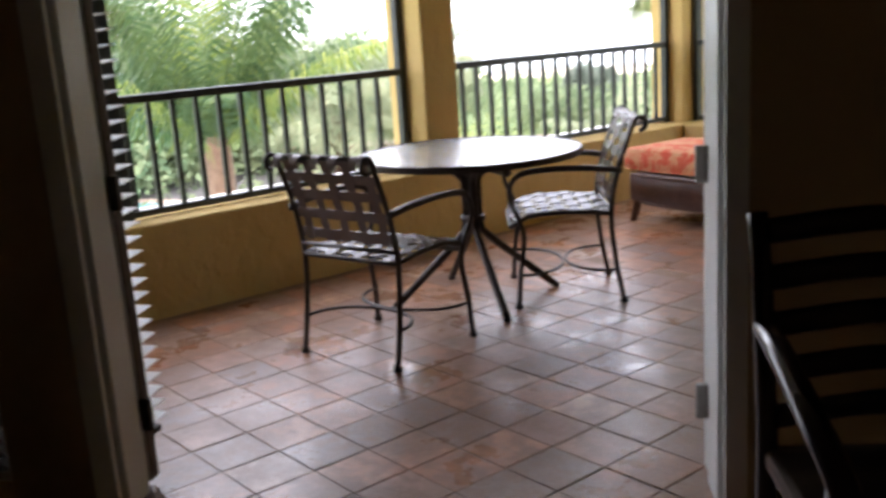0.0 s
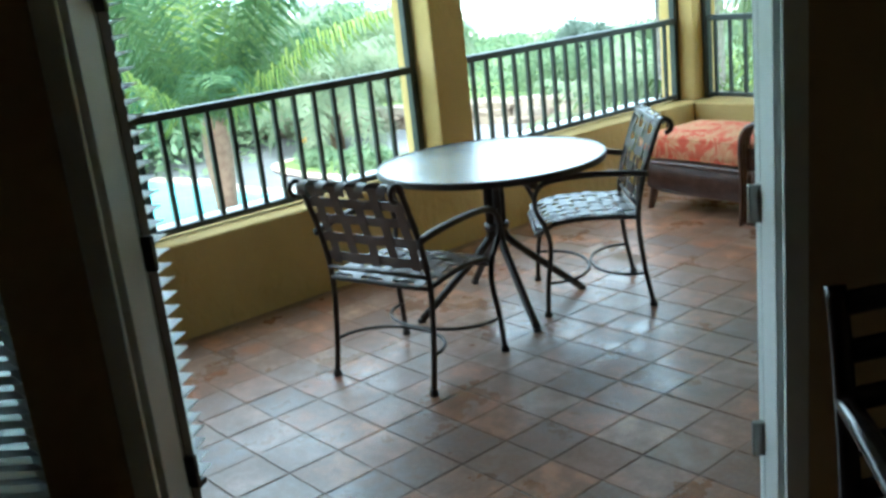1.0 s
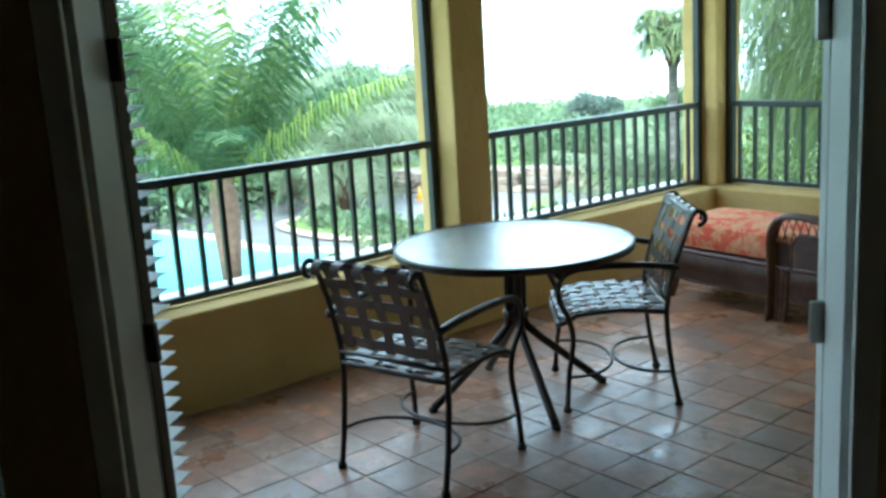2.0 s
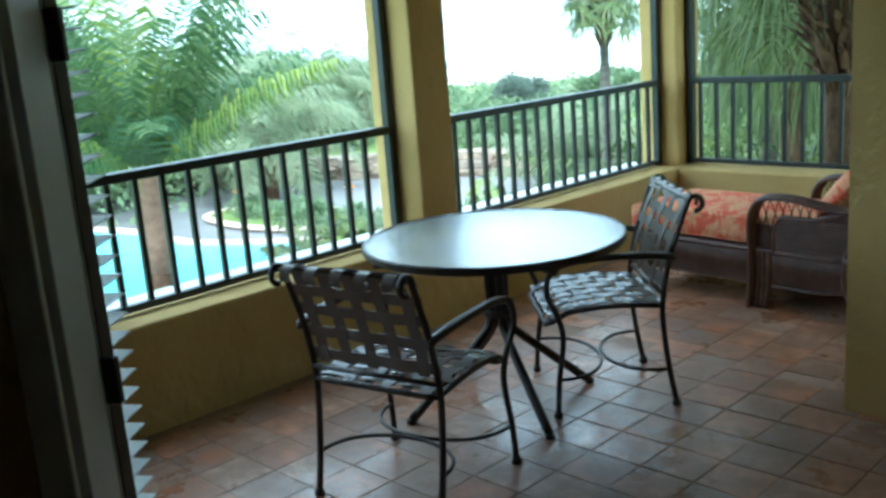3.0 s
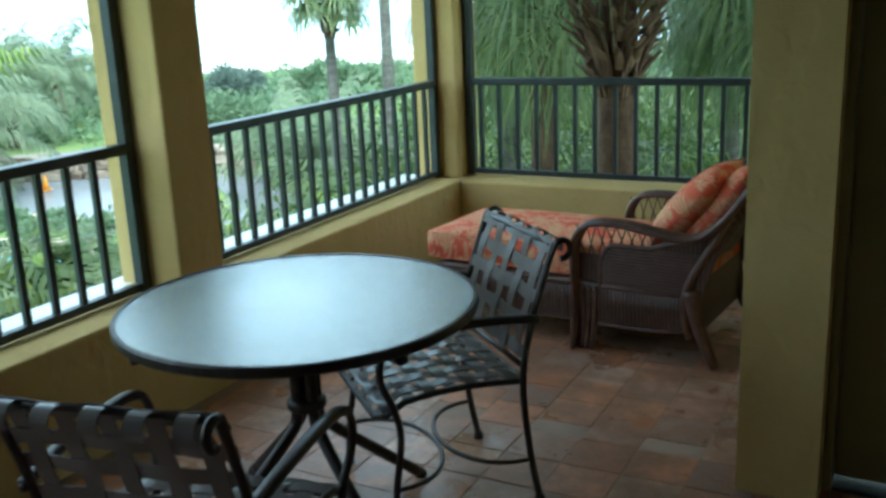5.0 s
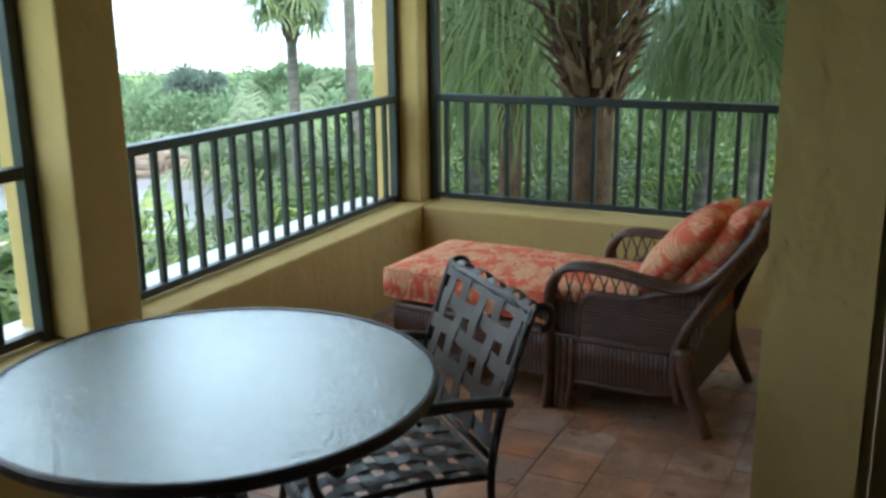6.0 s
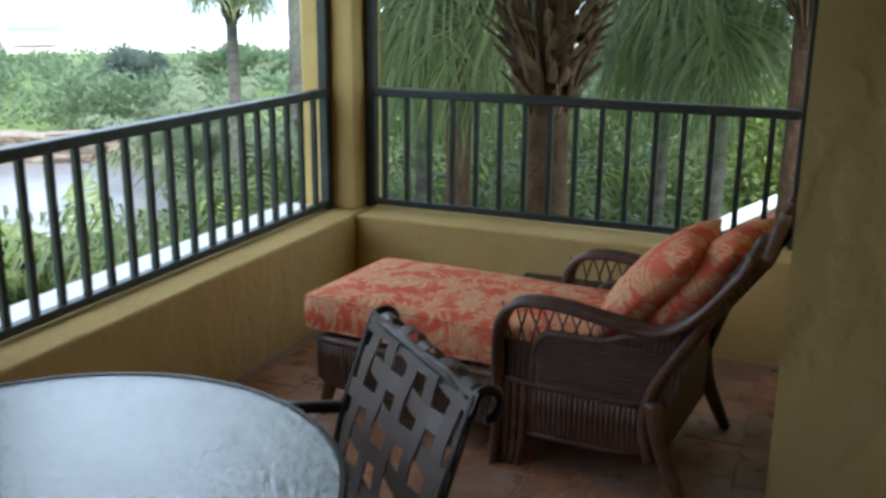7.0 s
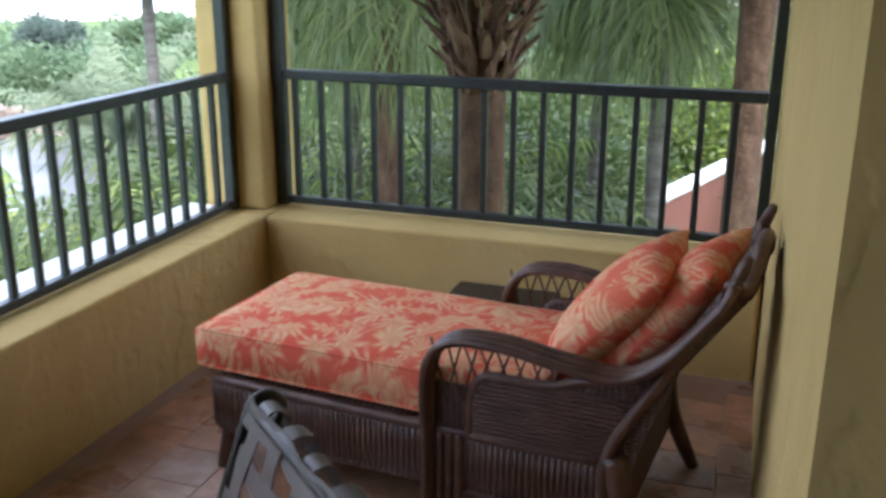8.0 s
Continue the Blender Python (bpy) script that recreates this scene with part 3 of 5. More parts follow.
        panel = part("side_panel", pb, wicker, ch)
        strands = bmesh.new()
        for q in range(13):
            z = 0.312 + 0.0142 * q
            x0 = -0.19 if z < 0.42 else -0.19 + 0.5 * (z - 0.42)
            x1 = 0.195 + 0.40 * (z - 0.305)
            n = 26
            tube(strands, [(x0 + (x1 - x0) * k / n, s * (hw + 0.012 + 0.003 * (-1) ** (k + q)), z) for k in range(n + 1)], 0.0068, 6)
        part("panel_weave", strands, reed, panel, smooth=True)
        part("panel_bead", tube(bmesh.new(), smooth_line([(x, s * (hw + 0.008), z) for x, z in out[:12]], 3), 0.013, 8), reed, panel, smooth=True)
        part("post_panel", block(-0.31, -0.198, s * hw - 0.006, s * hw + 0.008, 0.30, 0.44), wicker, ch)
        part("rear_bead", tube(bmesh.new(), smooth_line([(0.365, s * (hw + 0.010), 0.665), (0.27, s * (hw + 0.014), 0.50), (0.20, s * (hw + 0.016), 0.37), (0.175, s * (hw + 0.016), 0.25), (0.20, s * (hw + 0.012), 0.12)]), 0.017, 8), reed, ch, smooth=True)
        # crossed reeds in the opening under the arm
        lat = bmesh.new()
        for q in range(9):
            x = -0.27 + 0.047 * q
            for lean in (-0.045, 0.045):
                tube(lat, [(x, s * (hw + 0.006), 0.455 if x > -0.18 else 0.40), (x + lean, s * (hw + 0.012), 0.572 if x + lean < 0.08 else 0.555)], 0.0035, 6)
        part("arm_lattice", lat, reed, ch, smooth=True)
    # reclined backrest, scalloped at the top
    bb = bmesh.new()
    nu, nvv = 18, 12
    front, rear = {}, {}
    for i in range(nu + 1):
        for j in range(nvv + 1):
            u, v = -1 + 2 * i / nu, j / nvv
            top = 0.825 + 0.045 * math.cos(u * math.pi * 1.5)
            z = 0.33 + (top - 0.33) * v
            x = 0.155 + 0.32 * v ** 1.05 - 0.04 * u * u * v
            y = u * (hw - 0.005)
            front[i, j] = bb.verts.new((x, y, z))
            rear[i, j] = bb.verts.new((x + 0.03, y, z - 0.012))
    for g, flip in ((front, False), (rear, True)):
        for i in range(nu):
            for j in range(nvv):
                q = [g[i, j], g[i + 1, j], g[i + 1, j + 1], g[i, j + 1]]
                bb.faces.new(q[::-1] if flip else q)
    for i in range(nu):
        bb.faces.new((front[i, nvv], front[i + 1, nvv], rear[i + 1, nvv], rear[i, nvv]))
        bb.faces.new((front[i, 0], rear[i, 0], rear[i + 1, 0], front[i + 1, 0]))
    for j in range(nvv):
        bb.faces.new((front[0, j], front[0, j + 1], rear[0, j + 1], rear[0, j]))
        bb.faces.new((front[nu, j], rear[nu, j], rear[nu, j + 1], front[nu, j + 1]))
    bmesh.ops.recalc_face_normals(bb, faces=bb.faces[:])
    part("backrest", bb, wicker, ch, smooth=True)
    edge = [(0.49 - 0.04 * u * u, u * (hw - 0.005), 0.825 + 0.045 * math.cos(u * math.pi * 1.5)) for u in [-1 + 2 * i / 24 for i in range(25)]]
    part("top_roll", tube(bmesh.new(), edge, 0.021, 8), reed, ch, smooth=True)
    for s in (-1, 1):
        part("finial", tube(bmesh.new(), [(0.45, s * (hw - 0.02), 0.815), (0.472, s * (hw - 0.035), 0.87), (0.48, s * (hw - 0.04), 0.89)], [0.018, 0.015, 0.010], 8), reed, ch, smooth=True)
    ch.matrix_world = at
    return ch


CHAISE = pose(1.56, -0.99, 0, 0, 0, -5)
chaise_longue(CHAISE)


def mattress(at):
    pad = thing("chaise_cushion", "coral leaf-print seat cushion on the wicker chaise", "cushion")
    part("pad", cushion((1.36, 0.585, 0.160), 0.74, 28, 0, 0.014), fabric, pad, smooth=True)
    for z in (-0.060, 0.060):
        hx, hy, r = 0.678, 0.2905, 0.03
        pts = []
        for cx, cy, a0 in ((hx - r, hy - r, 0), (-hx + r, hy - r, 90), (-hx + r, -hy + r, 180), (hx - r, -hy + r, 270)):
            pts += [(cx + r * math.cos(radians(a0 + q * 22.5)), cy + r * math.sin(radians(a0 + q * 22.5)), z) for q in range(5)]
        part("piping", tube(bmesh.new(), pts, 0.005, 6, closed=True), fabric, pad, smooth=True)
    pad.matrix_world = at
    return pad


mattress(CHAISE @ pose(-0.445, 0.0, 0.394))


def throw_pillow(at):
    ob = part("throw_pillow", cushion((0.47, 0.46, 0.18), 0.0, 24, 0.07), fabric, smooth=True)
    tagged(ob, "plump coral leaf-print pillow leaning on the chaise back", "pillow", "chaise pillows")
    ob.matrix_world = at
    return ob


throw_pillow(CHAISE @ pose(0.115, -0.03, 0.632, 0, -48, 3))
throw_pillow(CHAISE @ pose(0.268, 0.01, 0.640, 0, -52, -4))


def side_table(at):
    st = thing("side_table", "low dark wooden side table beside the parapet", "side table")
    part("tabletop", block(-0.24, 0.24, -0.16, 0.16, 0.30, 0.325, 0.006), chair_metal, st)
    part("apron", block(-0.22, 0.22, -0.14, 0.14, 0.25, 0.2995, 0.004), chair_metal, st)
    for sx in (-1, 1):
        for sy in (-1, 1):
            part("leg", block(sx * 0.2 - 0.02, sx * 0.2 + 0.02, sy * 0.12 - 0.02, sy * 0.12 + 0.02, 0, 0.251, 0.004), chair_metal, st)
    st.matrix_world = at
    return st


side_table(pose(1.12, -0.20, 0) @ Matrix.Diagonal((0.85, 0.75, 0.93, 1)))

# ---- outside, one storey below ----
GZ = -3.0


def foliage_material(name, a, b, c, rough=0.5, gloss=0.35):
    """Leaf colour that changes from leaf to leaf, with some light passing through."""
    k = Mat(name, a, rough, spec=gloss)
    k.colour(k.mix(k.ramp(k.noise(0.9, 3), [(0.4, (0, 0, 0)), (0.7, (0.6, 0.6, 0.6))]), k.ramp(k.island(), [(0.0, a), (0.5, b), (1.0, c)]), c))
    tr = k.t.nodes.new("ShaderNodeBsdfTranslucent")
    tr.inputs[0].default_value = rgb([x * 1.3 for x in b])
    mix = k.t.nodes.new("ShaderNodeMixShader")
    mix.inputs[0].default_value = 0.3
    k.link(k.b.outputs[0], mix.inputs[1])
    k.link(tr.outputs[0], mix.inputs[2])
    k.link(mix.outputs[0], k.t.nodes["Material Output"].inputs[0])
    return k.m


palm_green = foliage_material("palm_leaf", (0.032, 0.053, 0.016), (0.056, 0.083, 0.024), (0.115, 0.135, 0.038))
pool_palm = foliage_material("pool_palm_leaf", (0.036, 0.078, 0.034), (0.062, 0.115, 0.045), (0.135, 0.180, 0.055))
# Palm green lightened in its base colours in place of haze over far palms.
hazed_palm = foliage_material("hazed_palm_leaf", (0.105, 0.145, 0.080), (0.165, 0.200, 0.115), (0.230, 0.245, 0.140), 0.6, 0.25)
fresh_green = foliage_material("fresh_leaf", (0.085, 0.140, 0.028), (0.150, 0.205, 0.040), (0.240, 0.270, 0.060))
# Scrub base colours are paled and greyed to carry the distance haze.
hazed_scrub = foliage_material("hazed_scrub_leaf", (0.100, 0.155, 0.085), (0.150, 0.205, 0.112), (0.205, 0.250, 0.135), 0.65, 0.2)
fan_green = foliage_material("fan_palm_leaf", (0.064, 0.100, 0.040), (0.122, 0.168, 0.060), (0.250, 0.272, 0.095), 0.36, 0.5)
# Dark leaf tone, greyed in the colour for haze before the bush.
dark_leaf = foliage_material("hazed_dark_scrub_leaf", (0.105, 0.135, 0.112), (0.130, 0.160, 0.130), (0.150, 0.178, 0.135), 0.75, 0.1)


def bark_material():
    k = Mat("palm_bark", (0.16, 0.11, 0.08), 0.9, spec=0.2)
    k.colour(k.ramp(k.noise(9, 6, 0.7, (1, 1, 0.45)), [(0.3, (0.045, 0.025, 0.016)), (0.55, (0.095, 0.056, 0.034)), (0.8, (0.165, 0.105, 0.068))]))
    k.bump(k.noise(14, 4, 0.6, (1, 1, 1.5)), 0.8, 0.03)
    return k.m


def grey_bark_material():
    k = Mat("grey_palm_bark", (0.15, 0.13, 0.11), 0.9, spec=0.2)
    k.colour(k.ramp(k.noise(5, 5, 0.65, (1, 1, 3)), [(0.3, (0.085, 0.075, 0.062)), (0.55, (0.145, 0.13, 0.108)), (0.8, (0.21, 0.19, 0.16))]))
    k.bump(k.noise(12, 4, 0.6, (1, 1, 4)), 0.8, 0.03)
    return k.m


def boot_material():
    k = Mat("palm_boots", (0.17, 0.105, 0.07), 0.9, spec=0.2)
    k.colour(k.mix(k.noise(9, 4), k.ramp(k.island(), [(0.0, (0.06, 0.033, 0.022)), (0.6, (0.15, 0.085, 0.052)), (1.0, (0.33, 0.22, 0.15))]), (0.10, 0.06, 0.045)))
    k.bump(k.noise(25, 4, 0.6), 0.6, 0.02)
    return k.m


def water_material(name, colour, rough, scale):
    k = Mat(name, colour, rough, spec=0.6).world_coords()
    k.colour(k.ramp(k.noise(0.35, 3), [(0.3, [c * 0.88 for c in colour]), (0.7, [min(1, c * 1.1) for c in colour])]))
    k.bump(k.noise(scale, 3, 0.5), 0.25, 0.05)
    return k.m


def stone_material():
    k = Mat("ledge_stone", (0.34, 0.25, 0.18), 0.8).world_coords()
    tone = k.ramp(k.random(), [(0.0, (0.14, 0.10, 0.07)), (0.4, (0.24, 0.18, 0.125)), (0.75, (0.31, 0.25, 0.185)), (1.0, (0.18, 0.14, 0.11))])
    k.colour(k.mix(k.ramp(k.noise(5, 5), [(0.4, (0, 0, 0)), (0.7, (0.7, 0.7, 0.7))]), tone, (0.10, 0.075, 0.06)))
    k.bump(k.noise(11, 4), 0.6, 0.04)
    return k.m


bark, grey_bark, boots_mat = bark_material(), grey_bark_material(), boot_material()
pool_water = water_material("pool_water", (0.27, 0.64, 0.70), 0.08, 3.0)
# The sea's pale base colour holds the haze and reflected sky brightness.
hazed_sea_water = water_material("hazed_sea_water", (0.62, 0.70, 0.72), 0.25, 0.4)
wet_deck = plain_material("wet_pale_paving", (0.185, 0.18, 0.185), 0.24, 0.18, 1.3)
coping_mat = plain_material("pale_pink_coping", (0.43, 0.32, 0.26), 0.5, 0.12, 2)
sand_mat = plain_material("beach_sand", (0.55, 0.48, 0.38), 0.95, 0.12, 0.4)
lawn_mat = plain_material("lawn_ground", (0.125, 0.165, 0.045), 0.95, 0.4, 0.5)
stone_mat = stone_material()
red_wall_mat = plain_material("red_brown_wall_paint", (0.21, 0.088, 0.062), 0.8, 0.15, 2)
white_wall_mat = plain_material("white_wall_paint", (0.78, 0.77, 0.74), 0.7, 0.06, 2)
hut_mat = plain_material("pale_blue_grey_boards", (0.50, 0.57, 0.60), 0.7, 0.08, 2)
cone_mat = plain_material("torch_spot_orange", (0.85, 0.36, 0.03), 0.4, 0.08, 4)


def sheet(name, outline, z, material, label, category, thick=0.0):
    bm = bmesh.new()
    if thick:
        prism(bm, outline, z - thick, z)
    else:
        bm.faces.new([bm.verts.new((x, y, z)) for x, y in outline])
        bmesh.ops.recalc_face_normals(bm, faces=bm.faces[:])
        if bm.faces[:][0].normal.z < 0:
            bmesh.ops.reverse_faces(bm, faces=bm.faces[:])
    return setting(part(name, bm, material), label, category)


def round_outline(points, steps=5):
    p = [Vector((x, y, 0)) for x, y in points]
    n = len(p)
    out = []
    for i in range(n):
        a, b, c, d = p[i - 1], p[i], p[(i + 1) % n], p[(i + 2) % n]
        for s in range(steps):
            t = s / steps
            q = 0.5 * (2 * b + (c - a) * t + (2 * a - 5 * b + 4 * c - d) * t * t + (3 * b - a - 3 * c + d) * t ** 3)
            out.append((q.x, q.y))
    return out


sheet("ground", [(-2500, -2500), (2500, -2500), (2500, 2500), (-2500, 2500)], GZ, lawn_mat, "dark green planted ground reaching to the horizon", "ground")
SEA = Vector((-0.62, 0.785))
ALONG = Vector((0.785, 0.62))


def strip(d0, d1, reach):
    a, b = SEA * d0, SEA * d1
    return [tuple(a - ALONG * reach), tuple(a + ALONG * reach), tuple(b + ALONG * reach), tuple(b - ALONG * reach)]


sheet("beach", strip(62, 95, 900), GZ + 0.05, sand_mat, "pale sand beach behind the dune scrub", "beach")
sheet("sea", strip(74, 2300, 2300), GZ + 0.12, hazed_sea_water, "sea under an overcast sky, paled in colour for haze and reflection", "water")
sheet("pavement", round_outline([(-7.4, -6), (-6.6, 0), (-5.6, 5), (-6.4, 11), (-9.5, 15), (-16, 15.2), (-24, 12.5), (-29, 8), (-30, -6)]), GZ + 0.05, wet_deck, "wet pale pool deck reflecting the sky", "pavement", 0.04)
POOL = [(-11.2, -5), (-10.9, -0.5), (-10.4, 2.0), (-9.2, 4.0), (-9.0, 6.0), (-10.6, 7.3), (-12.8, 7.1), (-14.2, 6.2), (-16.2, 5.2), (-18.9, 5.1), (-22, 3.2), (-23, -5)]
pool = sheet("pool", round_outline(POOL), GZ + 0.062, pool_water, "turquoise swimming pool with a curved edge", "pool", 0.008)
edge = round_outline(POOL)
bm = bmesh.new()
tube(bm, [(x, y, GZ + 0.07) for x, y in edge], 0.17, 8, 0.35, closed=True)
part("coping", bm, coping_mat, pool, "pale pink rounded coping")
island = sheet("planting_bed", round_outline([(-12.4, 8.0), (-14.0, 7.3), (-16.0, 6.7), (-18.2, 7.0), (-18.0, 8.4), (-15.5, 9.2), (-13.0, 9.0)]), GZ + 0.16, lawn_mat, "planted bed beside the pool", "planting bed", 0.12)
part("coping", tube(bmesh.new(), [(x, y, GZ + 0.13) for x, y in round_outline([(-12.4, 8.0), (-14.0, 7.3), (-16.0, 6.7), (-18.2, 7.0), (-18.0, 8.4), (-15.5, 9.2), (-13.0, 9.0)])], 0.12, 8, 0.6, closed=True), coping_mat, island, "pale pink rounded coping")


# stacked stone ledge round the far side of the deck
def stone_ledge():
    ledge = thing("stone_ledge", "stacked brown flagstone ledge behind the pool deck", "rock ledge")
    rng = random.Random(11)
    shapes = []
    for v in range(6):
        bm = bmesh.new()
        box(bm, -0.5, 0.5, -0.4, 0.4, -0.13, 0.13, 0.07)
        for vert in bm.verts:
            vert.co += Vector((rng.uniform(-0.05, 0.05), rng.uniform(-0.05, 0.05), rng.uniform(-0.03, 0.03)))
        ob = part("stone", bm, stone_mat, ledge)
        shapes.append(ob)
    line = smooth_line([(-29, 7.2, 0), (-25.5, 9.6, 0), (-21.9, 11.2, 0), (-18.3, 14.0, 0), (-14.2, 15.8, 0), (-10.5, 15.9, 0), (-8.0, 14.2, 0)], 5)
    k = 0
    for row, (z, back) in enumerate(((0.13, 0.0), (0.36, 0.12), (0.58, 0.28))):
        for i, p in enumerate(line):
            for f in (0.0, 0.5):
                q = p.lerp(line[min(i + 1, len(line) - 1)], f)
                ob = shapes[k] if k < 6 else new("stone", shapes[rng.randrange(6)].data)
                ob.parent = ledge
                ob.matrix_world = Matrix.Translation((q.x + rng.uniform(-0.2, 0.2) - back * 0.3, q.y + back + rng.uniform(-0.15, 0.15), GZ + z)) @ Matrix.Rotation(rng.uniform(-0.5, 0.9), 4, "Z") @ Matrix.Diagonal((rng.uniform(0.7, 1.35), rng.uniform(0.8, 1.2), rng.uniform(0.8, 1.2), 1))
                k += 1
    return ledge


stone_ledge()


# ---- leaves and trunks ----
class Leaves:
    """Collects many small leaf faces for one mesh."""

    def __init__(self):
        self.v, self.f = [], []

    def quad(self, a, b, c, d):
        n = len(self.v)
        self.v += [tuple(a), tuple(b), tuple(c), tuple(d)]
        self.f.append((n, n + 1, n + 2, n + 3))

    def blade(self, base, mid, tip, side, w):
        """A narrow leaf with a bend in the middle."""
        n = len(self.v)
        self.v += [tuple(base - side * w * 0.4), tuple(base + side * w * 0.4), tuple(mid + side * w), tuple(mid - side * w), tuple(tip)]
        self.f += [(n, n + 1, n + 2, n + 3), (n + 3, n + 2, n + 4)]

    def strand(self, base, mid, bend, tip, side, w):
        """A long thin leaf that bows over and hangs."""
        n = len(self.v)
        for p, f in ((base, 0.45), (mid, 1.0), (bend, 0.75)):
            self.v += [tuple(p - side * w * f), tuple(p + side * w * f)]
        self.v.append(tuple(tip))
        self.f += [(n, n + 1, n + 3, n + 2), (n + 2, n + 3, n + 5, n + 4), (n + 4, n + 5, n + 6)]

    def stalk(self, pts, r0, r1):
        n0 = len(self.v)
        for i, p in enumerate(pts):
            r = r0 + (r1 - r0) * i / (len(pts) - 1)
            for k in range(3):
                a = 2 * math.pi * k / 3
                self.v.append((p.x + r * math.cos(a), p.y + r * math.sin(a), p.z + r * 0.4 * math.sin(2 * a)))
        for i in range(len(pts) - 1):
            for k in range(3):
                a, b = n0 + i * 3 + k, n0 + i * 3 + (k + 1) % 3
                self.f.append((a, b, b + 3, a + 3))

    def mesh(self, name, material, parent=None, label=""):
        me = bpy.data.meshes.new(name)
        me.from_pydata(self.v, [], self.f)
        me.materials.append(material)
        ob = new(name, me)
        ob.parent = parent
        return tagged(ob, label)


def feather_frond(lv, rng, base, az, lift, length, droop, leaflets=34, leaf=0.55, width=0.022):
    """A palm frond with leaflets on both sides of an arching stalk."""
    pts, p, e = [], Vector(base), lift
    steps = 14
    for i in range(steps + 1):
        pts.append(p.copy())
        d = Vector((math.cos(az) * math.cos(e), math.sin(az) * math.cos(e), math.sin(e)))
        p = p + d * length / steps
        e -= droop / steps * (0.5 + 1.0 * i / steps)
    lv.stalk(pts, 0.022, 0.005)
    for k in range(leaflets):
        t = 0.12 + 0.88 * k / leaflets
        f = t * steps
        i = min(int(f), steps - 1)
        q = pts[i].lerp(pts[i + 1], f - i)
        d = (pts[i + 1] - pts[i]).normalized()
        side = d.cross(Vector((0, 0, 1))).normalized()
        size = leaf * (0.35 + 1.0 * math.sin(math.pi * min(1, t * 0.92 + 0.08)) ** 0.7) * rng.uniform(0.85, 1.1)
        for s in (-1, 1):
            out = (side * s + d * 0.6 + Vector((0, 0, rng.uniform(-0.35, 0.2)))).normalized()
            mid = q + out * size * 0.5
            tip = mid + (out + Vector((0, 0, -rng.uniform(0.9, 1.9)))).normalized() * size * 0.6
            lv.blade(q, mid, tip, d, width)


def fan_frond(lv, rng, base, az, lift, stalk, radius, blades=30, width=0.024):
    """A fan palm leaf: a stalk and a pleated fan with hanging tips."""
    pts, p, e = [], Vector(base), lift
    for i in range(7):
        pts.append(p.copy())
        d = Vector((math.cos(az) * math.cos(e), math.sin(az) * math.cos(e), math.sin(e)))
        p = p + d * stalk / 6
        e -= 0.15
    lv.stalk(pts, 0.022, 0.012)
    hub = pts[-1]
    fwd = (pts[-1] - pts[-2]).normalized()
    side = fwd.cross(Vector((0, 0, 1))).normalized()
    norm = side.cross(fwd)
    for k in range(blades):
        a = radians(-130 + 260 * k / (blades - 1)) + rng.uniform(-0.03, 0.03)
        out = (fwd * math.cos(a) + side * math.sin(a) - norm * 0.15 * abs(math.sin(a)) + Vector((rng.uniform(-0.12, 0.12), rng.uniform(-0.12, 0.12), rng.uniform(-0.25, 0.08)))).normalized()
        r = radius * (0.75 + 0.25 * math.cos(a * 0.6)) * rng.uniform(0.85, 1.1)
        across = out.cross(norm).normalized()
        mid = hub + out * r * 0.42
        bend = mid + (out * 0.8 + Vector((rng.uniform(-0.2, 0.2), rng.uniform(-0.2, 0.2), -rng.uniform(0.1, 0.8)))).normalized() * r * 0.30
        tip = bend + (out * rng.uniform(0.2, 0.9) + Vector((rng.uniform(-0.25, 0.25), rng.uniform(-0.25, 0.25), -1.0))).normalized() * r * rng.uniform(0.2, 0.6)
        lv.strand(hub, mid, bend, tip, across, width)


def trunk_mesh(rng, height, r0, r1, bend=(0, 0), rings=14):
    bm = bmesh.new()
    pts, rs = [], []
    for i in range(rings + 1):
        t = i / rings
        pts.append((bend[0] * t * t, bend[1] * t * t, height * t))
        rs.append((r0 + (r1 - r0) * t) * rng.uniform(0.94, 1.07))
    return tube(bm, pts, rs, 14)


def feather_palm(at, seed, trunk_h, crown_n, length, label, r=0.17, leaf=0.55, low=115, group="feather palms", droop=(75, 120), bulb=0.0, leaf_mat=None):
    rng = random.Random(seed)
    palm = thing("feather_palm", label, "palm tree", group)
    part("trunk", trunk_mesh(rng, trunk_h, r * 1.25, r), bark, palm, smooth=True)
    for i in range(crown_n):
        lv = Leaves()
        t = i / crown_n
        lift = radians(82 - low * t + rng.uniform(-8, 8))
        feather_frond(lv, rng, (0, 0, trunk_h - 0.05 + rng.uniform(-0.1, 0.15)), i * 2.4 + rng.uniform(-0.25, 0.25), lift, length * rng.uniform(0.85, 1.1), radians(rng.uniform(*droop)), 44, leaf, 0.024)
        lv.mesh("frond", fresh_green if bulb and i % 6 == 5 else leaf_mat or palm_green, palm)
    if bulb:
        part("skirt", lathe(bmesh.new(), [(r * 1.1, trunk_h - 1.5), (r * 1.35, trunk_h - 1.0), (bulb, trunk_h - 0.35), (bulb * 0.95, trunk_h), (r, trunk_h + 0.3)], 14), boots_mat, palm, "brown leaf bases", smooth=True)
    palm.location = at
    return palm


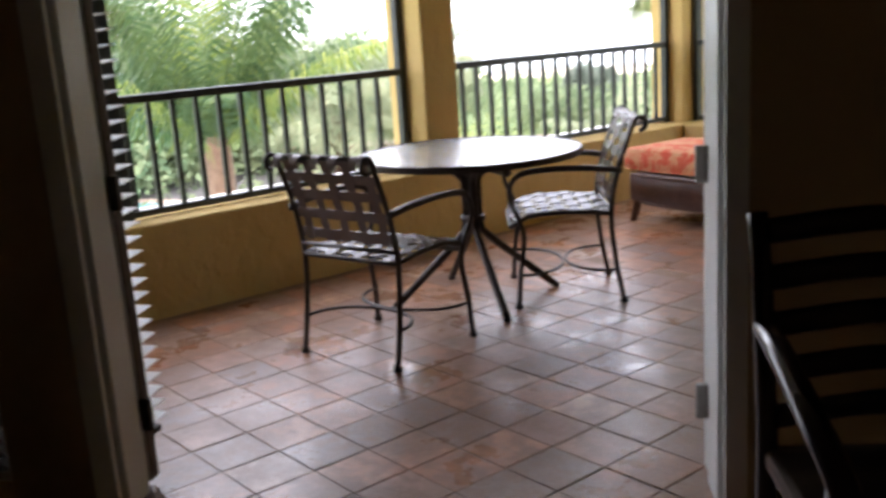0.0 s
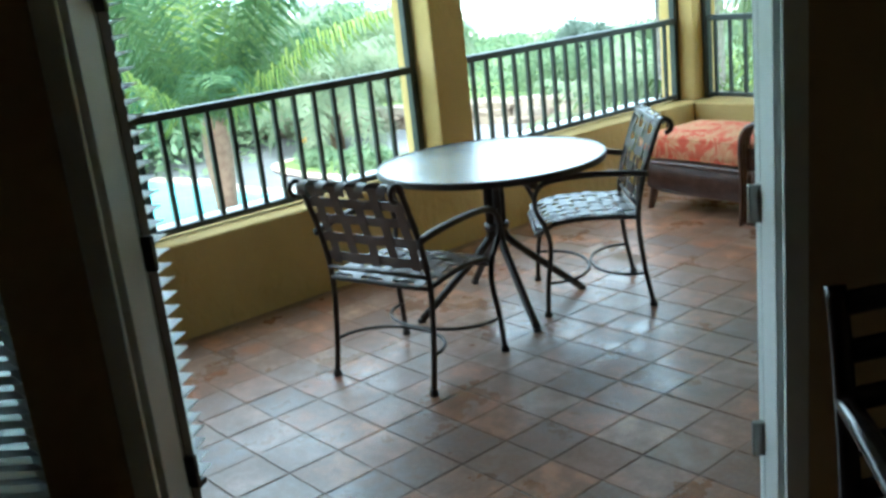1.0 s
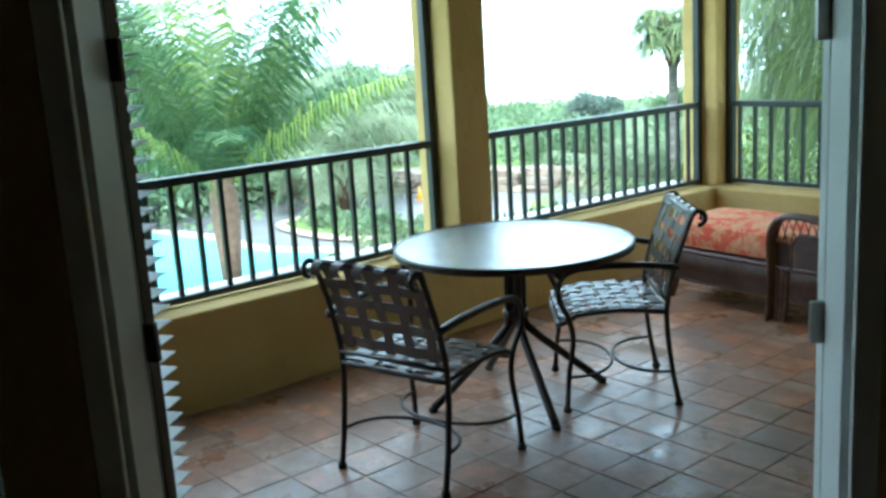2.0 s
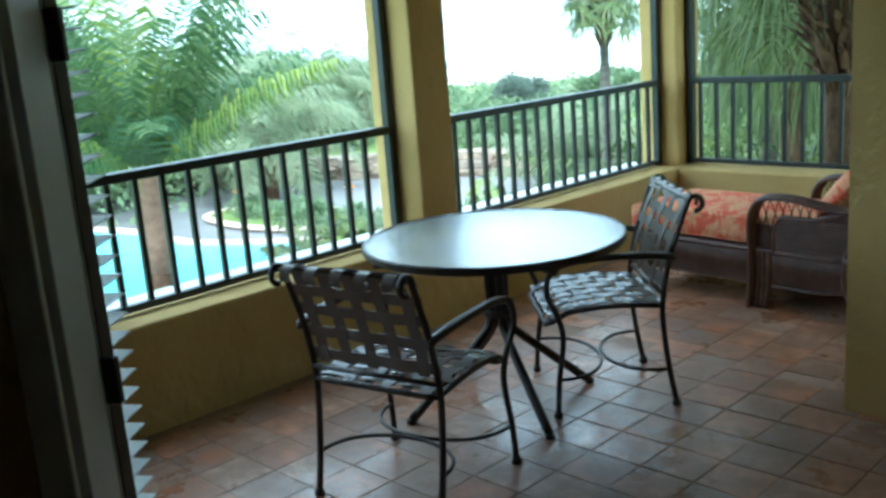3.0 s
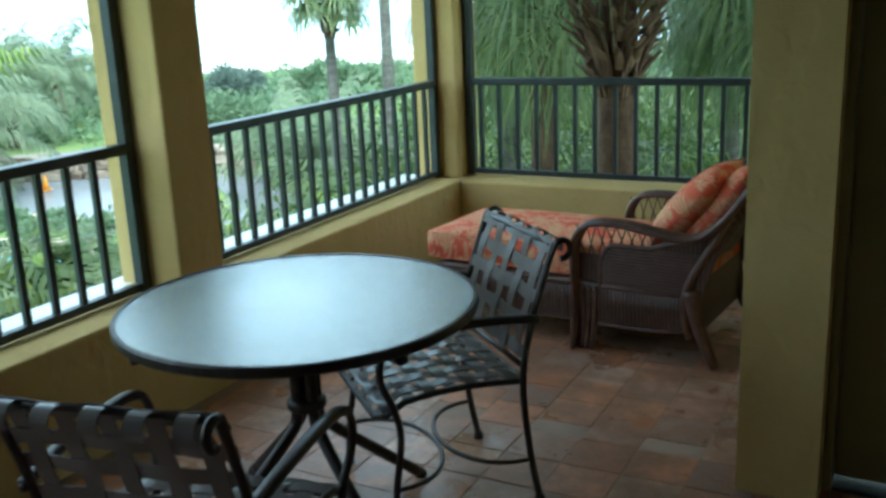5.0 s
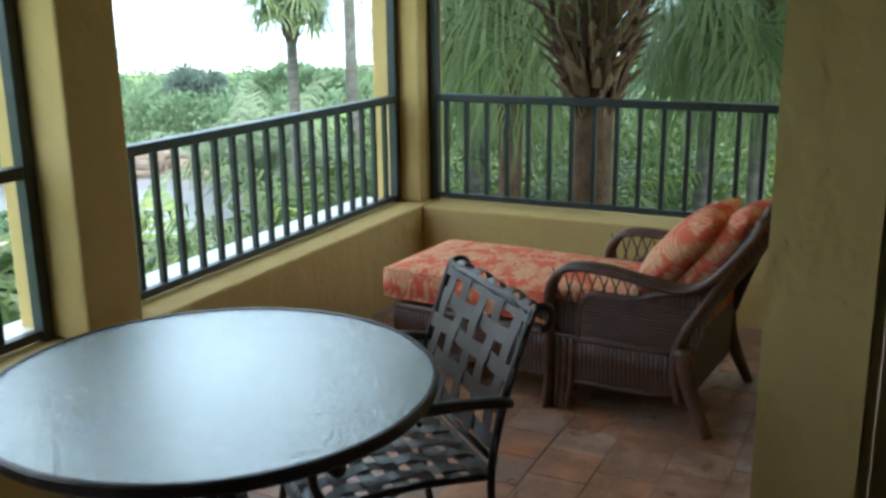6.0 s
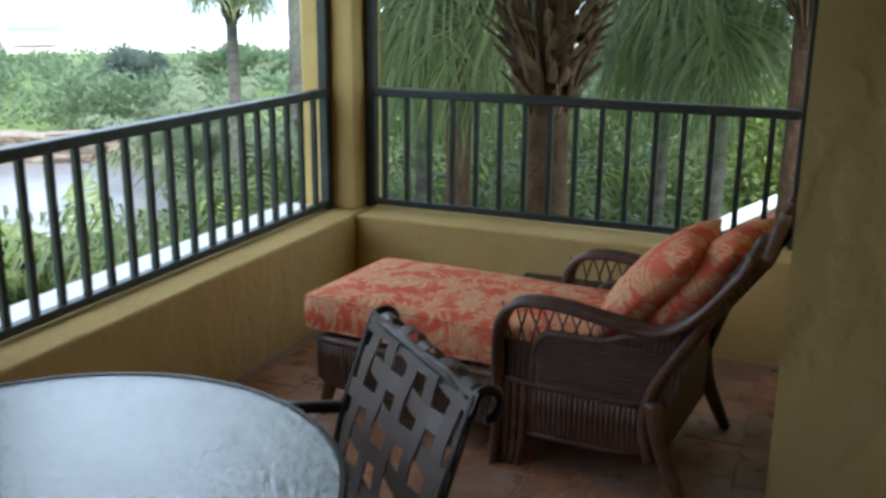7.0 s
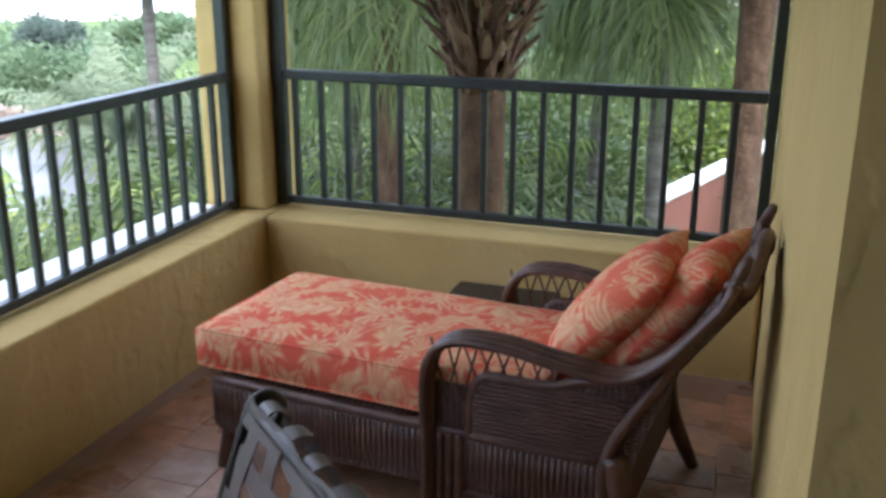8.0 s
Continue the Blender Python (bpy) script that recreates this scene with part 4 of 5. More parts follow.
def fan_palm(at, seed, trunk_h, crown_n, radius, label, r=0.15, boots_from=None, stalk=0.9, lifts=(75, -65), blades=30, width=0.024, trunk_mat=None):
    rng = random.Random(seed)
    palm = thing("fan_palm", label, "palm tree", "fan palms")
    trunk = part("trunk", trunk_mesh(rng, trunk_h, r * 1.05, r), trunk_mat or bark, palm, smooth=True)
    if boots_from is not None:
        bm = bmesh.new()
        z, k = boots_from, 0
        while z < trunk_h:
            for q in range(22):
                a = 2 * math.pi * (q + 0.5 * (k % 2)) / 22 + rng.uniform(-0.2, 0.2)
                tilt = rng.uniform(-0.1, 0.6) + 0.6 * rng.random() * min(1.0, (z - boots_from) / 0.5)
                m = Matrix.Translation((0, 0, z + rng.uniform(-0.04, 0.04))) @ Matrix.Rotation(a, 4, "Z") @ Matrix.Translation((r * (0.95 + 1.05 * min(1.0, (z - boots_from) / 0.6)), 0, 0)) @ Matrix.Rotation(tilt, 4, "Y")
                s = rng.uniform(0.55, 1.5)
                tube(bm, [m @ Vector((0, 0, 0)), m @ Vector((0.01, 0, 0.08 * s)), m @ Vector((0.03 * s, rng.uniform(-0.04, 0.04), 0.17 * s))], [0.032, 0.030, 0.010], 6, 0.4)
            z += 0.068
            k += 1
        tagged(part("shag", bm, boots_mat, trunk, "shaggy brown leaf stubs"), kind="stuff")
    for i in range(crown_n):
        lv = Leaves()
        t = i / crown_n
        lift = radians(lifts[0] + (lifts[1] - lifts[0]) * t + rng.uniform(-8, 8))
        fan_frond(lv, rng, (0, 0, trunk_h + rng.uniform(-0.25, 0.1)), i * 2.4 + rng.uniform(-0.3, 0.3), lift, stalk * rng.uniform(0.85, 1.15), radius * rng.uniform(0.85, 1.15), blades, width)
        lv.mesh("frond", fan_green, palm)
    palm.location = at
    return palm


def areca_clump(at, seed, height, stems, label, material, width=0.024):
    """A many-stemmed garden palm."""
    rng = random.Random(seed)
    ob = thing("palm_shrub", label, "palm shrub", "palm shrubs")
    for i in range(stems):
        lv = Leaves()
        az = i * 2.4 + rng.uniform(-0.3, 0.3)
        lift = radians(rng.uniform(48, 86))
        b = (rng.uniform(-0.25, 0.25), rng.uniform(-0.25, 0.25), 0)
        feather_frond(lv, rng, b, az, lift, height * rng.uniform(0.95, 1.45), radians(rng.uniform(60, 125)), 30, 0.2 + 0.13 * height, width)
        lv.mesh("frond", material, ob)
    ob.location = at
    return ob


def leafy_mass(name, at, seed, size, lumps, leaves, leaf, material, label, category, kind="", group=""):
    """A bush or hedge: many leaves over uneven lumps, with a few stems inside."""
    rng = random.Random(seed)
    lv = Leaves()
    for i in range(lumps):
        c = Vector((rng.uniform(-1, 1) * size[0] / 2, rng.uniform(-1, 1) * size[1] / 2, 0))
        h = size[2] * rng.uniform(0.55, 1.0)
        rr = rng.uniform(0.28, 0.5) * min(size[0], size[1], size[2] * 1.6)
        lv.stalk([c, c + Vector((0.05, 0.03, h * 0.5)), c + Vector((0, 0.1, h * 0.9))], 0.03, 0.01)
        for k in range(leaves):
            d = Vector((rng.gauss(0, 1), rng.gauss(0, 1), rng.gauss(0.25, 1))).normalized()
            rad = rng.uniform(0.6, 1.05)
            p = c + Vector((d.x * rr * rad, d.y * rr * rad, max(0.02, h - rr * 0.9 + d.z * rr * rad * 0.95 if d.z > -0.3 else rng.uniform(0, h * 0.7))))
            out = (d + Vector((rng.uniform(-0.6, 0.6), rng.uniform(-0.6, 0.6), rng.uniform(-0.5, 0.5)))).normalized()
            side = out.cross(Vector((rng.uniform(-1, 1), rng.uniform(-1, 1), rng.uniform(-1, 1)))).normalized()
            s = leaf * rng.uniform(0.6, 1.35)
            lv.blade(p, p + out * s * 0.5, p + out * s, side, s * 0.26)
    ob = lv.mesh(name, material)
    tagged(ob, label, category, group, kind)
    ob.location = at
    return ob


# the palm by the pool, and others behind the deck
feather_palm((-10.9, 1.7, GZ), 3, 2.35, 30, 4.2, "tall feather palm beside the pool with upright fronds", 0.16, 0.72, 44, droop=(10, 70), bulb=0.25, leaf_mat=pool_palm)
feather_palm((-12.2, -1.6, GZ), 4, 4.6, 26, 2.7, "feather palm beside the pool with drooping fronds", 0.18, 0.8)
for i, (d, h, tr) in enumerate(((27, 55.5, 1.9), (31, 59.5, 2.6), (38, 52.0, 2.0), (44, 49.5, 2.3), (34, 64.0, 3.6), (30, 68.0, 4.6), (46, 55.5, 2.9))):
    a = radians(h)
    feather_palm((3.3 - d * math.sin(a), -5.7 + d * math.cos(a), GZ), 20 + i, tr, 24, 3.0, "distant feather palm among the garden trees", 0.17, 0.72, leaf_mat=hazed_palm)
# far fan palms against the sky
fan_palm((-7.7, 10.0, GZ), 41, 4.75, 30, 0.62, "slender fan palm standing alone in the scrub", 0.095, 3.9, 0.62, (70, -8), 34, 0.016, grey_bark)
fan_palm((-7.5, 11.7, GZ), 42, 7.2, 24, 0.8, "tall fan palm with a bare trunk in the scrub", 0.115, None, 0.6, (80, -60), 30, 0.022, grey_bark)
# shaggy palms right behind the balcony
fan_palm((0.50, 1.55, GZ), 43, 6.35, 34, 1.0, "shaggy fan palm with leaf stubs beside the balcony", 0.142, 3.85, 1.05, (50, -35), 72, 0.0075)
fan_palm((1.85, 4.2, GZ), 44, 6.7, 32, 1.05, "shaggy fan palm with hanging fronds behind the balcony", 0.135, 4.3, 1.15, (55, -50), 64, 0.009)
fan_palm((-1.15, 4.2, GZ), 45, 5.5, 34, 1.1, "fan palm with hanging fronds behind the balcony", 0.12, 4.2, 1.1, (60, -55), 60, 0.009)
fan_palm((-2.4, 6.2, GZ), 48, 4.7, 34, 1.15, "fan palm with hanging fronds behind the balcony", 0.10, 4.0, 1.1, (60, -60), 50, 0.012, grey_bark)
fan_palm((0.05, 8.0, GZ), 46, 4.9, 34, 1.15, "fan palm with hanging fronds among the shrubs", 0.10, 4.0, 1.1, (65, -60), 48, 0.013, grey_bark)
fan_palm((0.95, 6.3, GZ), 49, 5.3, 34, 1.1, "fan palm with hanging fronds behind the balcony", 0.10, 4.4, 1.1, (60, -55), 54, 0.011, grey_bark)
fan_palm((4.6, 8.0, GZ), 47, 4.9, 22, 1.0, "fan palm with hanging fronds among the shrubs", 0.14, 3.6, 1.0, (65, -50), 28, 0.026)
# garden palms under the railings
for i, (x, y, h, n, mat) in enumerate(((-2.6, 3.3, 2.9, 20, palm_green), (-3.6, 5.0, 3.0, 20, palm_green), (-1.9, 4.6, 2.5, 16, fresh_green), (-4.4, 7.2, 2.6, 18, palm_green),
                                       (-7.9, 2.2, 1.5, 26, fresh_green), (-7.2, 3.4, 1.9, 26, palm_green), (-6.3, 5.0, 1.9, 24, fresh_green), (-6.9, 0.3, 1.5, 22, palm_green), (-8.6, 3.9, 1.4, 20, palm_green),
                                       (-0.7, 3.3, 3.0, 15, palm_green), (3.5, 5.8, 2.8, 14, palm_green), (-0.2, 2.5, 1.9, 12, fresh_green), (-1.6, 3.1, 2.6, 16, palm_green), (-0.5, 4.9, 2.7, 16, palm_green), (-2.2, 6.2, 2.9, 16, fresh_green), (0.4, 5.6, 2.9, 14, palm_green))):
    areca_clump((x, y, GZ), 60 + i, h, n, "feathery green garden palm shrub below the balcony", mat, 0.042 if x < -6 else 0.024)
# bushes
for i, (x, y, sx, sy, sz) in enumerate(((-14.2, 8.1, 1.6, 0.9, 0.45), (-15.8, 7.8, 1.8, 1.0, 0.5), (-17.3, 7.7, 1.2, 1.0, 0.4), (-12.9, 8.5, 0.9, 0.6, 0.4))):
    leafy_mass("bush", (x, y, GZ + 0.15), 80 + i, (sx, sy, sz), 8, 150, 0.11, hazed_scrub, "low green bush in the planted bed", "bush", group="pool bed bushes")
leafy_mass("shrub_mass", (-17.5, 19.2, GZ), 91, (5.5, 2.2, 2.0), 34, 260, 0.15, hazed_scrub, "green scrub round the dark bush, paled in colour for haze", "shrubs", "stuff")
areca_clump((-11.3, 13.7, GZ), 92, 2.5, 26, "feathery palm shrub in the scrub, paled in colour for haze", hazed_palm, 0.03)
leafy_mass("round_bush", (-18.4, 20.3, GZ), 90, (1.25, 1.25, 2.62), 30, 300, 0.13, dark_leaf, "dark rounded bush standing out of the scrub", "bush")
for i, (x, y, sx, sy, sz) in enumerate(((-3.0, 10.5, 5, 3.5, 2.4), (-2.6, 13.2, 5, 3.5, 2.6), (5.4, 12.0, 5, 3.5, 2.8), (-1.5, 16.5, 7, 4, 3.2), (4.0, 17, 7, 4, 3.6), (7.5, 12.5, 5, 4, 3.2), (-5.5, 9.0, 3, 3, 1.8), (-6.5, 17.5, 6, 4, 2.6), (0.6, 18.5, 8, 4, 3.0), (2.6, 15.8, 5, 3, 2.2))):
    leafy_mass("shrub_mass", (x, y, GZ), 100 + i, (sx, sy, sz), 28, 480, 0.13, fresh_green if x > 0 else palm_green, "green leafy shrubs below the balcony", "shrubs", "stuff")
# dune scrub out to the beach
rng = random.Random(7)
scrub = Leaves()
for i in range(1500):
    h = radians(rng.uniform(-30, 88))
    d = 24 + 44 * math.sqrt(rng.random())
    c = Vector((2.5 - d * math.sin(h), -4.5 + d * math.cos(h), GZ))
    if SEA.dot(Vector((c.x, c.y))) > 54:
        continue
    if -30 < c.x < -7.5 and c.y < 17.5:
        continue
    rr, hh = rng.uniform(0.8, 1.9), rng.uniform(0.35, 1.05) * (1.35 if math.degrees(h) > 55 else 1.0)
    leaf = 0.09 + d * 0.0028
    for k in range(85):
        v = Vector((rng.gauss(0, 1), rng.gauss(0, 1), abs(rng.gauss(0, 1)))).normalized()
        p = c + Vector((v.x * rr, v.y * rr, v.z * hh)) * rng.uniform(0.75, 1.05)
        out = (v + Vector((rng.uniform(-0.7, 0.7), rng.uniform(-0.7, 0.7), rng.uniform(-0.4, 0.7)))).normalized()
        side = out.cross(Vector((rng.uniform(-1, 1), rng.uniform(-1, 1), rng.uniform(-1, 1)))).normalized()
        s = leaf * rng.uniform(0.7, 1.4)
        scrub.blade(p, p + out * s * 0.5, p + out * s, side, s * 0.3)
tagged(scrub.mesh("dune_scrub", hazed_scrub), "dense green dune scrub reaching to the beach", "scrub", kind="stuff")
for i, (h, d, s) in enumerate(((34.5, 46, 1.9), (60, 34, 3.6), (66, 30, 4.6), (56, 44, 4.4), (72, 33, 4.4), (78, 28, 4.6), (51, 50, 2.6), (-6, 30, 4.6), (-14, 26, 4.6), (9, 42, 4.0))):
    a = radians(h)
    leafy_mass("tree_clump", (2.5 - d * math.sin(a), -4.5 + d * math.cos(a), GZ), 130 + i, (s * 1.5, s * 1.2, s * 0.9), 22, 420, 0.28, hazed_scrub, "leafy tree clump behind the garden", "trees", "stuff")


# garden walls, cones standing in for torch-like orange spots, and a beach hut
def garden_wall(a, b, z_top, label):
    w = thing("garden_wall", label, "garden wall", "garden walls")
    d = Vector((b[0] - a[0], b[1] - a[1]))
    m = Matrix.Translation((a[0], a[1], 0)) @ Matrix.Rotation(math.atan2(d.y, d.x), 4, "Z")
    part("wall", block(0, d.length, -0.1, 0.1, GZ, z_top - 0.06, 0.01, m=m), red_wall_mat, w)
    part("cap", block(-0.03, d.length + 0.03, -0.14, 0.14, z_top - 0.06, z_top, 0.012, m=m), white_wall_mat, w, "white painted cap")
    return w


garden_wall((0.70, 8.7), (2.3, 14.0), -1.5, "red-brown garden wall with a white cap among shrubs")
garden_wall((-4.9, 13.4), (-1.8, 14.2), -2.35, "red-brown garden wall with a white cap among shrubs")


def cone(x, y):
    ob = thing("torch_stand_in", "small orange cone standing in for a torch-like spot on the wet deck", "cone", "marker cones")
    part("base", block(-0.17, 0.17, -0.17, 0.17, 0, 0.03, 0.01), cone_mat, ob)
    part("shell", lathe(bmesh.new(), [(0.13, 0.03), (0.085, 0.28), (0.03, 0.56)], 16), cone_mat, ob, smooth=True)
    ob.matrix_world = Matrix.Translation((x, y, GZ + 0.055)) @ Matrix.Scale(0.7, 4)
    return ob


cone(-18.3, 11.9)
cone(-21.2, 9.9)


def beach_hut(at):
    hut = thing("beach_hut", "small pale blue-grey beach hut behind the dunes", "hut")
    part("wall", block(-1.7, 1.7, -1.2, 1.2, 0.4, 1.5, 0.03), hut_mat, hut)
    bm = bmesh.new()
    prism(bm, [(-2.1, -1.6), (2.1, -1.6), (2.1, 1.6), (-2.1, 1.6)], 1.5, 1.6)
    part("roof", bm, hut_mat, hut)
    for sx in (-1, 1):
        for sy in (-1, 1):
            part("post", block(sx * 1.6 - 0.07, sx * 1.6 + 0.07, sy * 1.1 - 0.07, sy * 1.1 + 0.07, 0, 0.41), hut_mat, hut)
    hut.matrix_world = at
    return hut


beach_hut(pose(-51.5, 48.5, GZ, 0, 0, 46))

# ---- the open double door, its blinds, and the room inside ----
def slat_material():
    k = Mat("white_blind_slat", (0.86, 0.88, 0.88), 0.4)
    k.colour(k.mix(k.noise(6, 3), (0.82, 0.85, 0.85), (0.90, 0.91, 0.90)))
    tr = k.t.nodes.new("ShaderNodeBsdfTranslucent")
    tr.inputs[0].default_value = (0.85, 0.88, 0.88, 1)
    mix = k.t.nodes.new("ShaderNodeMixShader")
    mix.inputs[0].default_value = 0.4
    k.link(k.b.outputs[0], mix.inputs[1])
    k.link(tr.outputs[0], mix.inputs[2])
    k.link(mix.outputs[0], k.t.nodes["Material Output"].inputs[0])
    return k.m


blind_mat = slat_material()
hinge_mat = metal_material("dark_bronze_hinge", (0.035, 0.028, 0.022), 0.4, (0.09, 0.07, 0.05), 0.8)
# Grey-brown tone of the leaf edge in shade, facing away from the light.
edge_shade_mat = plain_material("leaf_edge_shade", (0.13, 0.105, 0.085), 0.6, 0.2, 9)
steel_mat = metal_material("worn_steel_hinge", (0.30, 0.29, 0.27), 0.35, (0.45, 0.43, 0.4), 0.9)
pane_mat = Mat("clear_pane", (0.9, 0.95, 0.93), 0.02, spec=0.5)
pane_mat.b.inputs["Transmission Weight"].default_value = 1.0
pane_mat = pane_mat.m
dark_wood = plain_material("dark_stained_wood", (0.024, 0.016, 0.012), 0.22, 0.25, 8, 0.1)

# jambs and head of the doorway
door_frame = thing("door_frame", "white painted double door frame", "door frame", kind="structure")
door_frame.matrix_world = DIAG
for x0, x1 in ((-0.044, 0.0), (GAP, GAP + 0.044)):
    part("jamb", block(x0, x1, -TH, 0.012, -0.01, 2.07, 0.003), white_paint, door_frame)
part("head", block(-0.044, GAP + 0.044, -TH, 0.012, 2.07, 2.109, 0.003), white_paint, door_frame)
for x0, x1 in ((-0.08, -0.012), (GAP + 0.012, GAP + 0.07)):
    part("casing", block(x0, x1, -TH - 0.04, -TH - 0.0205, -0.01, 2.15, 0.004), white_paint, door_frame)


def door_leaf(name, side):
    """A glazed leaf swung flat against the outside wall; side -1 hangs on the first jamb, +1 on the other."""
    w = GAP / 2 - 0.01
    leaf = thing(name, "white glazed door leaf standing open with a slatted blind" if side < 0 else "white glazed door leaf folded back against the wall", "door", "double door", kind="structure")
    hinge_x = 0.0 if side < 0 else GAP
    m = DIAG @ Matrix.Translation((hinge_x, 0.028, 0)) @ (Matrix.Rotation(radians(168), 4, "Z") if side < 0 else Matrix.Rotation(radians(3), 4, "Z"))
    s = -1 if side < 0 else 1     # which local y the face with the blind looks to
    y0, y1 = (-0.045, 0.0) if side < 0 else (0.0, 0.045)
    for n, a in (("stile", (0.003, 0.11, 0.02, 2.05)), ("stile", (w - 0.11, w, 0.02, 2.05)), ("rail", (0.11, w - 0.11, 0.02, 0.24)), ("rail", (0.11, w - 0.11, 1.93, 2.05))):
        part(n, block(a[0], a[1], y0, y1, a[2], a[3], 0.003), white_paint, leaf)
    pane = part("pane", block(0.11, w - 0.11, (y0 + y1) / 2 - 0.003, (y0 + y1) / 2 + 0.003, 0.24, 1.93), pane_mat, leaf, "clear glass")
    pane.visible_shadow = False
    face = y0 if side < 0 else y1
    if side < 0:
        # Thin strip added over the edge to give it a shaded colour.
        part("edge_shade", block(-0.002, 0.0025, y0 + 0.004, y1 - 0.002, 0.03, 2.04), edge_shade_mat, leaf, "grey-brown strip for the shade on the leaf's edge")
        blind = part("blind_rail", block(0.02, w - 0.03, min(face, face + s * 0.06), max(face, face + s * 0.06), 1.97, 2.03, 0.004), blind_mat, leaf)
    slat = None
    for i in range(42 if side < 0 else 0):
        z = 0.19 + 0.043 * i
        if slat is None:
            slat = part("blind_slat", block(0.006, w - 0.03, -0.039, 0.039, -0.0016, 0.0016, 0.001), blind_mat, blind)
            ob = slat
        else:
            ob = new("blind_slat", slat.data)
            ob.parent = blind
        ob.matrix_local = pose(0, face + s * 0.046, z, s * 6, 0, 0)
    if side < 0:
        part("blind_bottom", block(0.012, w - 0.03, min(face + s * 0.012, face + s * 0.06), max(face + s * 0.012, face + s * 0.06), 0.145, 0.165, 0.004), hinge_mat, leaf)
    for z in (0.24, 0.905, 1.60):
        part("hinge", block(-0.03, 0.003, -0.014, 0.006, z - 0.05, z + 0.05, 0.003), hinge_mat if side < 0 else steel_mat, leaf, "dark metal hinge" if side < 0 else "worn steel hinge")
    leaf.matrix_world = m
    return leaf


door_leaf("door_leaf", -1)
door_leaf("door_leaf", 1)

# fixed window beside the door, with its blind
window_1 = thing("window_1", "tall window with a white slatted blind", "window", kind="structure")
window_1.matrix_world = DIAG
for n, a in (("frame", (W0, W0 + 0.05, WZ0, WZ1)), ("frame", (W1 - 0.05, W1, WZ0, WZ1)), ("frame", (W0 + 0.05, W1 - 0.05, WZ0, WZ0 + 0.06)), ("frame", (W0 + 0.05, W1 - 0.05, WZ1 - 0.06, WZ1))):
    part(n, block(a[0], a[1], -0.11, -0.05, a[2], a[3], 0.003), white_paint, window_1)
p = part("pane", block(W0 + 0.05, W1 - 0.05, -0.083, -0.077, WZ0 + 0.06, WZ1 - 0.06), pane_mat, window_1, "clear glass")
p.visible_shadow = False
slat = None
for i in range(44):
    if slat is None:
        slat = part("blind_slat", block(W0 + 0.01, W1 - 0.01, -0.028, 0.028, -0.0015, 0.0015, 0.001), blind_mat, window_1)
        ob = slat
    else:
        ob = new("blind_slat", slat.data)
        ob.parent = window_1
    ob.matrix_local = pose(0, -0.145, WZ0 + 0.06 + 0.043 * i, -46, 0, 0)


def ladder_chair(at):
    """A dark dining armchair with a slatted back."""
    c = thing("dining_chair", "dark wooden armchair with curved arms and slatted back", "chair")
    for s in (-1, 1):
        part("back_post", tube(bmesh.new(), smooth_line([(s * 0.25, -0.25, 0), (s * 0.25, -0.22, 0.45), (s * 0.25, -0.27, 0.76), (s * 0.25, -0.32, 0.91)]), 0.021, 10), dark_wood, c, smooth=True)
        part("front_leg", tube(bmesh.new(), [(s * 0.26, 0.24, 0), (s * 0.26, 0.24, 0.66)], 0.02, 10), dark_wood, c, smooth=True)
        part("arm", tube(bmesh.new(), smooth_line([(s * 0.25, -0.25, 0.70), (s * 0.275, -0.05, 0.725), (s * 0.285, 0.16, 0.705), (s * 0.275, 0.285, 0.655), (s * 0.265, 0.31, 0.60)]), 0.024, 10, 0.6), dark_wood, c, smooth=True)
        part("side_rail", tube(bmesh.new(), [(s * 0.25, -0.23, 0.22), (s * 0.26, 0.24, 0.22)], 0.013, 8), dark_wood, c, smooth=True)
    for i in range(5):
        z = 0.52 + 0.088 * i
        y = -0.225 - 0.13 * ((z - 0.45) / 0.55) ** 1.4
        part("back_slat", tube(bmesh.new(), smooth_line([(-0.25, y, z), (0, y - 0.035, z + 0.012), (0.25, y, z)]), 0.026, 8, 0.32, up=(0, 1, 0)), dark_wood, c, smooth=True)
    part("seat", block(-0.26, 0.26, -0.23, 0.27, 0.42, 0.47, 0.02), dark_wood, c)
    c.matrix_world = at
    return c


ladder_chair(pose(3.735, -4.39, 0, 0, 0, -135))


